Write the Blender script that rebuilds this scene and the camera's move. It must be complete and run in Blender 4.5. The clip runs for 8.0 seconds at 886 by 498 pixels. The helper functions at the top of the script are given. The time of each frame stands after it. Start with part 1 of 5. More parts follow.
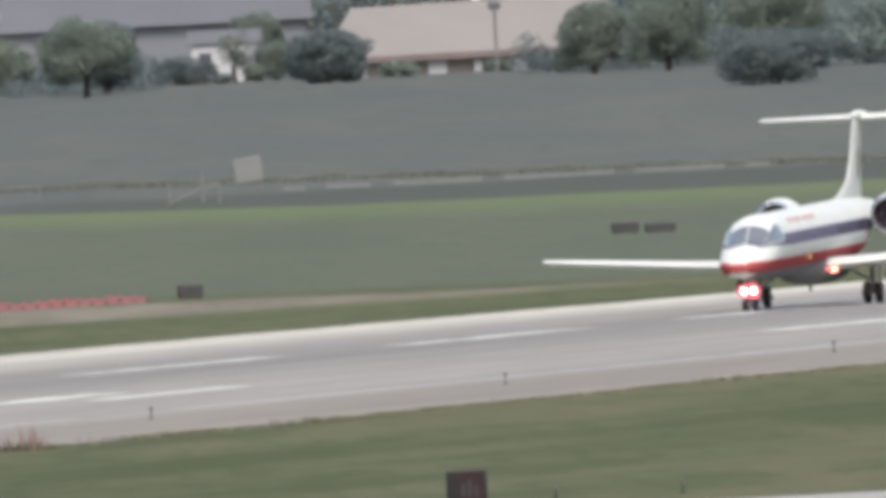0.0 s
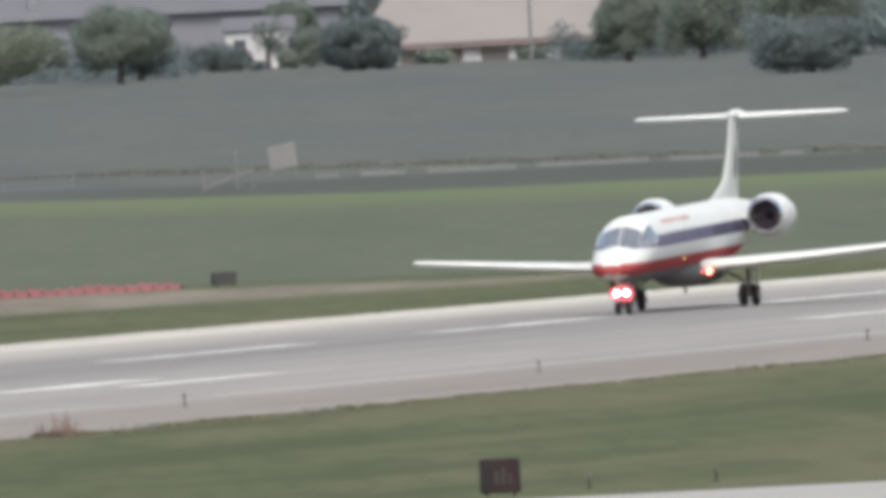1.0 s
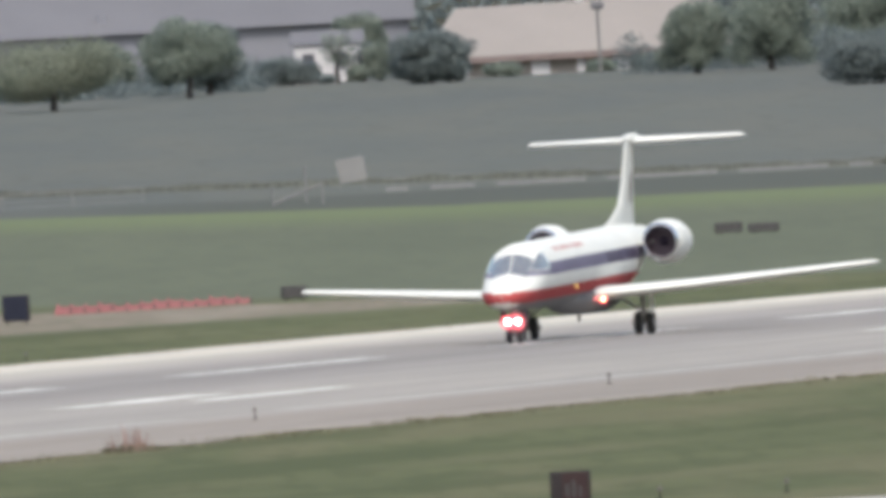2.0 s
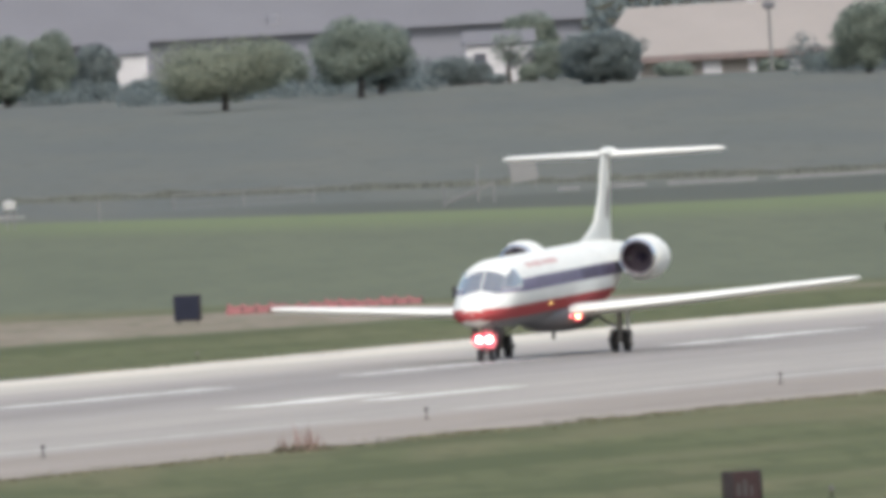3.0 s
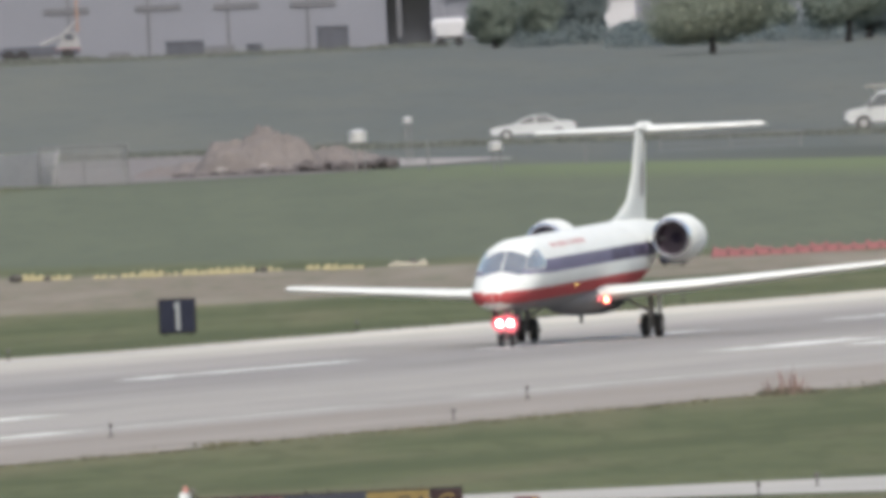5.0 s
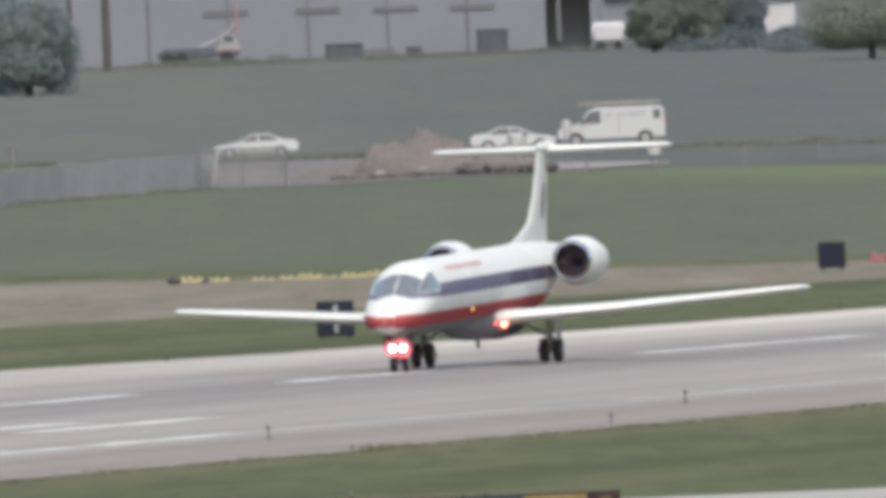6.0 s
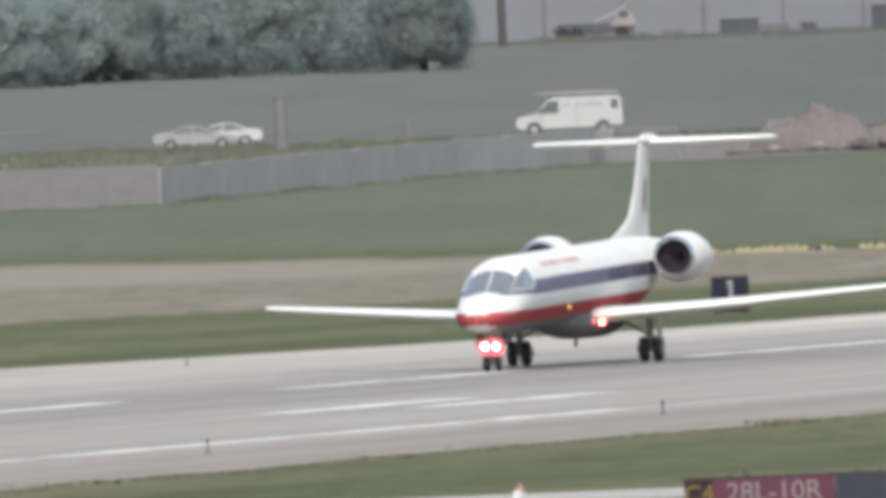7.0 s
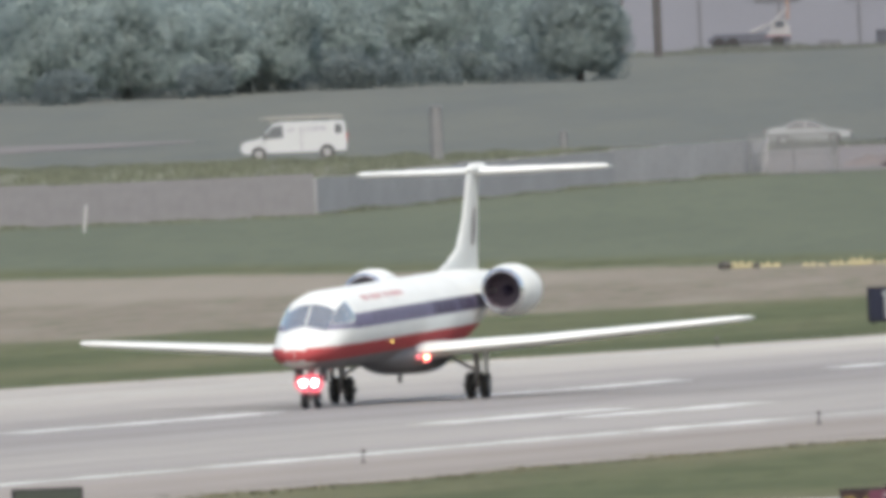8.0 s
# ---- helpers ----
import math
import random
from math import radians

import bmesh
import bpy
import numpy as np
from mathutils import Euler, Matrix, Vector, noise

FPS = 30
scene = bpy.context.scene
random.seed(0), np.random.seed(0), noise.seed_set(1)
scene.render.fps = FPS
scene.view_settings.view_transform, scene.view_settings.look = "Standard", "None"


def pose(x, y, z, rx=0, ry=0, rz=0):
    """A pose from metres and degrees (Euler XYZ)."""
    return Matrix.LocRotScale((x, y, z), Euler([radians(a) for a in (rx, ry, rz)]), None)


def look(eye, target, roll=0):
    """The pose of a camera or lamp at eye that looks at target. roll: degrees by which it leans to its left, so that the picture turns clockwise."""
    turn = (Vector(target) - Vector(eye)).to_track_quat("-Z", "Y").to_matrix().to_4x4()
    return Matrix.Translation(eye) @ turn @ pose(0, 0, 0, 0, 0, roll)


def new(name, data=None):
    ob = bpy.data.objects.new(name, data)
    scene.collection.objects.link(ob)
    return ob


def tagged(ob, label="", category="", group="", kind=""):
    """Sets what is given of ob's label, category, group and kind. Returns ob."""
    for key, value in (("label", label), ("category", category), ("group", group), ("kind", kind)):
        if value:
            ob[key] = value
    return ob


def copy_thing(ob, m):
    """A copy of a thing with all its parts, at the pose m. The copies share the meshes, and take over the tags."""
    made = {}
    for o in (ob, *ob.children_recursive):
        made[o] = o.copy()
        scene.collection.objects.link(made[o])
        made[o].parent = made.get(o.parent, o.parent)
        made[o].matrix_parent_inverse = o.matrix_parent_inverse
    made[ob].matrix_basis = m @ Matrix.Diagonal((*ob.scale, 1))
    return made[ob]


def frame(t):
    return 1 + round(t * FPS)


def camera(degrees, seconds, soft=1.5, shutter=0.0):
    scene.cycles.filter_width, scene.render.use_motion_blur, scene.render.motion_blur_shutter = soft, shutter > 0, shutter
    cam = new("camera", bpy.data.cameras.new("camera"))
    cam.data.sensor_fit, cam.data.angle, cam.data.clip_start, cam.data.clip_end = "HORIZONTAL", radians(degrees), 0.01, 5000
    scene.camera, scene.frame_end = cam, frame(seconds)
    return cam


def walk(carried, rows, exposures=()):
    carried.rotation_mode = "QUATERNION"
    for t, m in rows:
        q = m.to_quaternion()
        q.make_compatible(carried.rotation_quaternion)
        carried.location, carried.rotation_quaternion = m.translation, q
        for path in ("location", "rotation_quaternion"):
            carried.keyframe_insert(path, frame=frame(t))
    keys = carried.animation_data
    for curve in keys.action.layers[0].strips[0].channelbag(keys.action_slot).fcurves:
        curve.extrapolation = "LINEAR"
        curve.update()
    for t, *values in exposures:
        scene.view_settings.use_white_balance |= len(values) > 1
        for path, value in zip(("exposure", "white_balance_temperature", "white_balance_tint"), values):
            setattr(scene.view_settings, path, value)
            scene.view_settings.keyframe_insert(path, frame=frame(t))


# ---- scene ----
cam = camera(0.97, 8.0, soft=5.6)
EYE = Vector((0.0, 0.0, 12.23))


def aim(pan, tilt, lean):
    """The camera's pose: degrees to the right of +y, above the horizon, and of clockwise lean."""
    a, e = radians(pan), radians(tilt)
    way = Vector((math.sin(a) * math.cos(e), math.cos(a) * math.cos(e), math.sin(e)))
    return look(EYE, EYE + way * 1000, -lean)


PATH = [
    (0, 0.7908, -0.2921, 3.031),
    (0.2, 0.7601, -0.2967, 2.948),
    (0.5, 0.7542, -0.3063, 2.824),
    (0.7, 0.7589, -0.3109, 2.850),
    (1, 0.7530, -0.3040, 2.888),
    (1.1, 0.7520, -0.3010, 2.889),
    (1.2, 0.7543, -0.3032, 2.890),
    (1.3, 0.7279, -0.2990, 2.891),
    (1.4, 0.7078, -0.3089, 2.892),
    (1.5, 0.7005, -0.3242, 2.893),
    (1.7, 0.7017, -0.3068, 2.992),
    (1.8, 0.6839, -0.2733, 3.042),
    (2, 0.6776, -0.2857, 3.142),
    (2.2, 0.5843, -0.2717, 3.144),
    (3.3, 0.4497, -0.2854, 3.105),
    (3.5, 0.3176, -0.3125, 2.682),
    (3.7, 0.2747, -0.3233, 2.640),
    (3.8, 0.2513, -0.3282, 2.619),
    (4, 0.2034, -0.3515, 2.577),
    (4.2, 0.1078, -0.3406, 2.630),
    (4.3, 0.0828, -0.3403, 2.657),
    (4.5, 0.0402, -0.3347, 2.710),
    (4.7, -0.0163, -0.3093, 2.626),
    (5.8, -0.1376, -0.3257, 2.703),
    (6, -0.2176, -0.3009, 2.379),
    (6.1, -0.2399, -0.2975, 2.346),
    (6.2, -0.2553, -0.2989, 2.313),
    (6.3, -0.2752, -0.2969, 2.280),
    (6.4, -0.3528, -0.2751, 2.247),
    (6.5, -0.5310, -0.3103, 2.214),
    (6.6, -0.5793, -0.3028, 2.232),
    (6.7, -0.6074, -0.3061, 2.250),
    (6.8, -0.6256, -0.3068, 2.268),
    (6.9, -0.6370, -0.3069, 2.286),
    (7, -0.6506, -0.3106, 2.305),
    (7.1, -0.6496, -0.3104, 2.306),
    (7.2, -0.6533, -0.3097, 2.308),
    (7.3, -0.6684, -0.3010, 2.309),
    (7.4, -0.6869, -0.2984, 2.311),
    (7.5, -0.7018, -0.3040, 2.312),
    (7.6, -0.7413, -0.2983, 2.312),
    (7.7, -0.7681, -0.2941, 2.311),
    (7.8, -0.7802, -0.2880, 2.310),
    (7.9, -0.7978, -0.2855, 2.309),
    (8, -0.8206, -0.2925, 2.308),
]
walk(cam, [(t, aim(p, e, r)) for t, p, e, r in PATH], [(0, 0.65, 6590, 8.5), (1.2, 0.65, 6590, 8.5), (2.0, 0.75, 6590, 8.5), (3.5, 0.74, 6590, 8.5), (4.7, 0.70, 6590, 8.5), (5.8, 0.58, 6530, 8.5), (6.5, 0.67, 6530, 8.5), (7.5, 0.74, 6530, 8.5), (8, 0.74, 6530, 8.5)])

# ---- light ----
world = bpy.data.worlds.new("sky")
scene.world = world
world.use_nodes = True
wn = world.node_tree
sky = wn.nodes.new("ShaderNodeTexSky")
sky.sky_type = "NISHITA"
sky.sun_disc = False
sky.sun_elevation = radians(52)
sky.sun_rotation = radians(172)
sky.air_density, sky.dust_density, sky.ozone_density = 1.2, 4.0, 1.0
wn.nodes["Background"].inputs["Strength"].default_value = 0.15
wn.links.new(sky.outputs["Color"], wn.nodes["Background"].inputs["Color"])
sun = new("sun", bpy.data.lights.new("sun", "SUN"))
sun.data.energy, sun.data.angle, sun.data.color = 1.45, radians(11), (1.0, 0.96, 0.9)
SUN_AZ, SUN_EL = radians(172), radians(52)
sun.matrix_world = look((0, 0, 0), (-math.sin(SUN_AZ) * math.cos(SUN_EL), -math.cos(SUN_AZ) * math.cos(SUN_EL), -math.sin(SUN_EL)))

# ---- materials ----


def leafy(m, share=0.45):
    """Let some light through: thin leaves."""
    n, l = m.node_tree.nodes, m.node_tree.links
    b, out = n["Principled BSDF"], n["Material Output"]
    tr, mix = n.new("ShaderNodeBsdfTranslucent"), n.new("ShaderNodeMixShader")
    mix.inputs[0].default_value = share
    l.new(b.inputs["Base Color"].links[0].from_socket, tr.inputs["Color"])
    l.new(b.outputs[0], mix.inputs[1]), l.new(tr.outputs[0], mix.inputs[2]), l.new(mix.outputs[0], out.inputs["Surface"])
    return m


def material(name, colour, rough=0.6, metal=0.0, vary=0.15, scale=3.0, fine=25.0, bump=0.0, emit=None, coat=0.0, second=None, stretch=(1, 1, 1), island=0.0, gloss=0.5):
    """A node material: base colour with two scales of variation, and bump."""
    m = bpy.data.materials.new(name)
    m.use_nodes = True
    n, l = m.node_tree.nodes, m.node_tree.links
    b = n["Principled BSDF"]
    b.inputs["Roughness"].default_value, b.inputs["Metallic"].default_value = rough, metal
    b.inputs["Coat Weight"].default_value = coat
    b.inputs["Specular IOR Level"].default_value = gloss
    c = Vector(colour)
    second = Vector(second) if second else c * (1 - 2 * vary)
    if vary > 0:
        co = n.new("ShaderNodeTexCoord")
        mp = n.new("ShaderNodeMapping")
        mp.inputs["Scale"].default_value = stretch
        l.new(co.outputs["Object"], mp.inputs["Vector"])
        big, small = n.new("ShaderNodeTexNoise"), n.new("ShaderNodeTexNoise")
        big.inputs["Scale"].default_value, small.inputs["Scale"].default_value = 1 / scale, fine / scale
        big.inputs["Detail"].default_value = small.inputs["Detail"].default_value = 3
        mix = n.new("ShaderNodeMath")
        mix.operation = "MULTIPLY_ADD"
        mix.inputs[1].default_value = 0.45
        half = n.new("ShaderNodeMath")
        half.operation = "MULTIPLY"
        half.inputs[1].default_value = 0.55
        ramp = n.new("ShaderNodeValToRGB")
        ramp.color_ramp.elements[0].position, ramp.color_ramp.elements[1].position = 0.32, 0.68
        ramp.color_ramp.elements[0].color, ramp.color_ramp.elements[1].color = (*second, 1), (*c, 1)
        l.new(mp.outputs[0], big.inputs["Vector"]), l.new(mp.outputs[0], small.inputs["Vector"])
        l.new(big.outputs["Fac"], half.inputs[0]), l.new(small.outputs["Fac"], mix.inputs[0]), l.new(half.outputs[0], mix.inputs[2])
        l.new(mix.outputs[0], ramp.inputs["Fac"])
        out = ramp.outputs["Color"]
        if island:
            geo = n.new("ShaderNodeNewGeometry")
            hsv = n.new("ShaderNodeHueSaturation")
            sh = n.new("ShaderNodeMapRange")
            sh.inputs["To Min"].default_value, sh.inputs["To Max"].default_value = 1 - island, 1 + island
            l.new(geo.outputs["Random Per Island"], sh.inputs["Value"])
            l.new(sh.outputs["Result"], hsv.inputs["Value"]), l.new(out, hsv.inputs["Color"])
            out = hsv.outputs["Color"]
        l.new(out, b.inputs["Base Color"])
        if bump:
            bp = n.new("ShaderNodeBump")
            bp.inputs["Strength"].default_value = bump
            l.new(small.outputs["Fac"], bp.inputs["Height"]), l.new(bp.outputs[0], b.inputs["Normal"])
    else:
        b.inputs["Base Color"].default_value = (*c, 1)
    if emit:
        b.inputs["Emission Color"].default_value = (*emit[:3], 1)
        b.inputs["Emission Strength"].default_value = emit[3]
    return m


WHITE = material("white_paint", (0.59, 0.607, 0.585), 0.6, vary=0.07, scale=1.2, gloss=0.3)
# Grey belly paint, darkened so the shade under the hull is in it.
GREY_BELLY = material("grey_belly_shaded", (0.195, 0.197, 0.208), 0.9, vary=0.12, scale=1.5, gloss=0.02)
RED_FADED = material("faded_red_lettering", (0.5, 0.33, 0.32), 0.6, vary=0.15, scale=0.3, gloss=0.2)
RED = material("red_paint", (0.36, 0.068, 0.072), 0.8, vary=0.1, gloss=0.08)
BLUE = material("blue_paint", (0.135, 0.125, 0.195), 0.6, vary=0.1, gloss=0.2)
TAIL_MARK = material("tail_mark_paint", (0.085, 0.05, 0.052), 0.6, vary=0.2, scale=0.5)
NAVY = material("dark_blue_tone", (0.06, 0.05, 0.085), 0.6, vary=0.15, scale=0.8, gloss=0.2)
# Intake shade is put into PLUM and DARK; DARK also colours dark parts.
PLUM = material("shaded_duct", (0.085, 0.062, 0.09), 0.6, vary=0.15, scale=0.5)
DARK = material("dark_cavity", (0.02, 0.018, 0.022), 0.6, vary=0.1)
GLASS = material("cockpit_glass", (0.46, 0.45, 0.425), 0.18, 0.75, vary=0.12, scale=0.5, coat=0.5)
CABIN_GLASS = material("cabin_glass", (0.07, 0.065, 0.1), 0.5, vary=0.0, gloss=0.2)
TYRE = material("tyre_rubber", (0.025, 0.025, 0.027), 0.8, vary=0.12, scale=0.3)
METAL = material("gear_metal", (0.35, 0.35, 0.36), 0.4, 0.7, vary=0.1, scale=0.4)
LIP = material("polished_metal", (0.75, 0.75, 0.76), 0.2, 1.0, vary=0.04)
LAMP = material("landing_lamp", (0.9, 0.8, 0.8), 0.2, vary=0, emit=(1.0, 0.6, 0.5, 22.0))
LAMP_WARM = material("warm_lamp", (0.9, 0.7, 0.5), 0.2, vary=0, emit=(1.0, 0.55, 0.2, 16.0))
# Emitting ring colours that stand in for the glow round the lamps.
LAMP_PINK = material("lamp_pink_glow", (0.8, 0.2, 0.2), 0.3, vary=0, emit=(1.0, 0.2, 0.24, 3.4))
LAMP_RED = material("lamp_red_glow", (0.6, 0.1, 0.1), 0.3, vary=0, emit=(1.0, 0.06, 0.12, 1.0))
LAMP_DIM = material("lamp_dim_glow", (0.5, 0.2, 0.2), 0.4, vary=0, emit=(1.0, 0.14, 0.22, 0.5))
LAMP_AMBER = material("amber_lamp", (0.9, 0.6, 0.2), 0.3, vary=0, emit=(1.0, 0.75, 0.2, 1.4))

# ---- mesh helpers ----


def mesh_of(name, bm, mat, smooth=True):
    me = bpy.data.meshes.new(name)
    bmesh.ops.recalc_face_normals(bm, faces=bm.faces)
    bm.to_mesh(me)
    bm.free()
    if smooth:
        me.polygons.foreach_set("use_smooth", [True] * len(me.polygons))
        me.set_sharp_from_angle(angle=radians(38))
    for m in mat if isinstance(mat, (list, tuple)) else (mat,):
        me.materials.append(m)
    return me


def part(name, bm, mat, parent, label="", smooth=True, at=None):
    """One mesh object under a thing or a part."""
    ob = new(name, mesh_of(name, bm, mat, smooth))
    ob.parent = parent
    if at is not None:
        ob.matrix_basis = at
    return tagged(ob, label) if label else ob


def thing(name, m, label, category, group="", kind=""):
    ob = new(name)
    ob.empty_display_size = 0.2
    ob.matrix_world = m
    return tagged(ob, label, category, group, kind)


def solid(name, bm, mat, m, label, category="", group="", kind="", smooth=True):
    ob = new(name, mesh_of(name, bm, mat, smooth))
    ob.matrix_world = m
    return tagged(ob, label, category, group, kind)


def box(bm, c, s, bevel=0.0, turn=None):
    r = bmesh.ops.create_cube(bm, size=1)
    m = Matrix.Translation(c) @ (turn or Matrix()) @ Matrix.Diagonal((*s, 1))
    bmesh.ops.transform(bm, matrix=m, verts=r["verts"])
    if bevel:
        es = {e for v in r["verts"] for e in v.link_edges}
        bmesh.ops.bevel(bm, geom=list(es), offset=bevel, segments=1, affect="EDGES", profile=0.5)
    return bm


def rod(bm, a, b, ra, rb=None, seg=10):
    a, b = Vector(a), Vector(b)
    w = b - a
    m = Matrix.Translation((a + b) / 2) @ w.to_track_quat("Z", "Y").to_matrix().to_4x4()
    bmesh.ops.create_cone(bm, cap_ends=True, segments=seg, radius1=ra, radius2=ra if rb is None else rb, depth=w.length, matrix=m)
    return bm


def loft(bm, rings, closed=True, caps=True):
    """Skin over rings of equal point count."""
    vs = [[bm.verts.new(p) for p in r] for r in rings]
    n = len(vs[0])
    for a, b in zip(vs, vs[1:]):
        for i in range(n if closed else n - 1):
            j = (i + 1) % n
            bm.faces.new((a[i], a[j], b[j], b[i]))
    if caps and closed:
        bm.faces.new(vs[0]), bm.faces.new(reversed(vs[-1]))
    return bm


def lathe(bm, profile, centre, seg=24, axis="x"):
    """Turn (along, radius) pairs about an axis through centre."""
    c = Vector(centre)
    rings = []
    for u, r in profile:
        ring = []
        for k in range(seg):
            a = 2 * math.pi * k / seg
            p = Vector((u, r * math.cos(a), r * math.sin(a))) if axis == "x" else Vector((r * math.cos(a), u, r * math.sin(a))) if axis == "y" else Vector((r * math.cos(a), r * math.sin(a), u))
            ring.append(c + p)
        rings.append(ring)
    return loft(bm, rings, caps=False)


# ---- ground ----
TURN = math.atan2(0.18375549, 0.98297198)
RW = Matrix.Translation((-23.74, 1523.63, 0)) @ Matrix.Rotation(-TURN, 4, "Z")  # local x: across, towards the camera; local y: along, away


def rise(y):
    """Height of the land: level airfield, then a long gentle slope."""
    return 0.0 if y < 2150 else (y - 2150) * 0.0052 if y < 3500 else 7.02


def land(x, y, dz=0.0):
    return Vector((x, y, rise(y) + dz))


def field_material():
    m = bpy.data.materials.new("land_cover")
    m.use_nodes = True
    n, l = m.node_tree.nodes, m.node_tree.links
    b = n["Principled BSDF"]
    b.inputs["Roughness"].default_value = 0.95
    b.inputs["Specular IOR Level"].default_value = 0.1
    co = n.new("ShaderNodeTexCoord")
    xyz = n.new("ShaderNodeSeparateXYZ")
    l.new(co.outputs["Object"], xyz.inputs[0])

    def noise_at(sx, sy, scale, detail=4):
        mp = n.new("ShaderNodeMapping")
        mp.inputs["Scale"].default_value = (sx, sy, 1)
        t = n.new("ShaderNodeTexNoise")
        t.inputs["Scale"].default_value, t.inputs["Detail"].default_value = scale, detail
        l.new(co.outputs["Object"], mp.inputs[0]), l.new(mp.outputs[0], t.inputs["Vector"])
        return t.outputs["Fac"]

    def calc(op, a, c=None, d=None):
        k = n.new("ShaderNodeMath")
        k.operation = op
        for i, q in enumerate((a, c, d)):
            if q is None:
                continue
            if isinstance(q, (int, float)):
                k.inputs[i].default_value = q
            else:
                l.new(q, k.inputs[i])
        return k.outputs[0]

    def blend(f, a, c):
        k = n.new("ShaderNodeMix")
        k.data_type = "RGBA"
        l.new(f, k.inputs[0])
        for i, q in ((6, a), (7, c)):
            if isinstance(q, tuple):
                k.inputs[i].default_value = (*q, 1)
            else:
                l.new(q, k.inputs[i])
        return k.outputs[2]

    def step(v, lo, hi):
        k = n.new("ShaderNodeMapRange")
        k.interpolation_type = "SMOOTHSTEP"
        l.new(v, k.inputs["Value"])
        k.inputs["From Min"].default_value, k.inputs["From Max"].default_value = lo, hi
        return k.outputs["Result"]

    x, y = xyz.outputs[0], xyz.outputs[1]
    patch = noise_at(1, 0.06, 0.16, 5)
    fine = noise_at(1, 0.05, 1.4, 4)
    broad = noise_at(1, 0.12, 0.03, 2)
    mow = noise_at(0.02, 1, 0.035, 3)
    wob = calc("MULTIPLY_ADD", patch, 36.0, -18.0)
    yy = calc("ADD", y, wob)
    green = blend(step(mow, 0.35, 0.65), GRASS_A, GRASS_B)
    green = blend(step(fine, 0.3, 0.72), green, GRASS_C)
    dry = blend(step(fine, 0.3, 0.7), DRY_A, DRY_B)
    d0 = calc("MULTIPLY_ADD", x, 2.4, 1950.0)
    d1 = calc("MULTIPLY_ADD", x, -1.8, 2140.0)
    tan = calc("MULTIPLY", step(calc("SUBTRACT", yy, d0), 0, 30), step(calc("SUBTRACT", d1, yy), 0, 30))
    tuft = noise_at(1, 0.05, 0.8, 6)
    clump = noise_at(1, 0.05, 0.2, 4)
    green = blend(calc("MULTIPLY", step(clump, 0.5, 0.68), 0.55), green, STRAW)
    green = blend(calc("MULTIPLY", step(tuft, 0.48, 0.62), 0.6), green, GRASS_DARK)
    inv = RW.inverted()
    lat = calc("ADD", calc("MULTIPLY_ADD", x, inv[0][0], inv[0][3]), calc("MULTIPLY", y, inv[0][1]))
    verge = calc("MULTIPLY", step(calc("SUBTRACT", 54.0, calc("ADD", lat, calc("MULTIPLY_ADD", clump, 14.0, -7.0))), 0, 6), 0.7)
    verge = calc("MULTIPLY", verge, step(lat, 10, 20))
    green = blend(verge, green, STRAW)
    run = calc("ADD", calc("MULTIPLY_ADD", x, inv[1][0], inv[1][3]), calc("MULTIPLY", y, inv[1][1]))
    cmb = n.new("ShaderNodeCombineXYZ")
    l.new(calc("MULTIPLY", lat, 0.085), cmb.inputs[0]), l.new(calc("MULTIPLY", run, 0.008), cmb.inputs[1])
    bt = n.new("ShaderNodeTexNoise")
    bt.inputs["Scale"].default_value, bt.inputs["Detail"].default_value = 1.0, 4
    l.new(cmb.outputs[0], bt.inputs["Vector"])
    green = blend(calc("MULTIPLY", step(bt.outputs["Fac"], 0.5, 0.62), 0.8), green, GRASS_DARK)
    green = blend(calc("MULTIPLY", step(bt.outputs["Fac"], 0.48, 0.36), 0.55), green, STRAW)
    dry = blend(calc("MULTIPLY", step(tuft, 0.46, 0.66), 0.7), dry, DRY_C)
    dry = blend(calc("MULTIPLY", step(clump, 0.52, 0.66), 0.6), dry, DRY_D)
    pale = calc("MULTIPLY", step(yy, 2055, 2110), step(calc("SUBTRACT", 0.0, x), 12, 32))
    dry = blend(calc("MULTIPLY", pale, 0.75), dry, DRY_D)
    near = blend(tan, green, dry)
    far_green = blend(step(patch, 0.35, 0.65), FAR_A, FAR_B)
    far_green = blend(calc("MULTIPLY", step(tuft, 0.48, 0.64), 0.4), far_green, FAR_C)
    place = n.new("ShaderNodeMapRange")
    place.inputs["From Min"].default_value, place.inputs["From Max"].default_value = -60, 100
    l.new(x, place.inputs["Value"])
    edge = n.new("ShaderNodeValToRGB")
    e = edge.color_ramp.elements
    e[0].position, e[1].position = 0.09, 1.0
    for k, (ex, ey) in enumerate(((-45, 2446), (90, 2480), (-37, 2478), (-28, 2540), (-20, 2568), (0, 2580), (10, 2548), (20, 2522), (30, 2500), (46, 2489))):
        q = e[k] if k < 2 else e.new((ex + 60) / 160)
        q.color = ((ey - 2400) / 250,) * 3 + (1,)
    l.new(place.outputs["Result"], edge.inputs["Fac"])
    past = calc("SUBTRACT", calc("ADD", y, calc("MULTIPLY", wob, 0.35)), calc("MULTIPLY_ADD", edge.outputs["Color"], 250.0, 2400.0))
    strip = calc("MULTIPLY", step(past, -110, -12), step(x, -12, 8))
    far_green = blend(calc("MULTIPLY", strip, 0.7), far_green, STRIP)
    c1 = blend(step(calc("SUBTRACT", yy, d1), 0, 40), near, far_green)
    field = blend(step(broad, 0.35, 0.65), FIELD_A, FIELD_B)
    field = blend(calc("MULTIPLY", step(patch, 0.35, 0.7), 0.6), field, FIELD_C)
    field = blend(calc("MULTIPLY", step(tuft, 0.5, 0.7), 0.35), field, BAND)
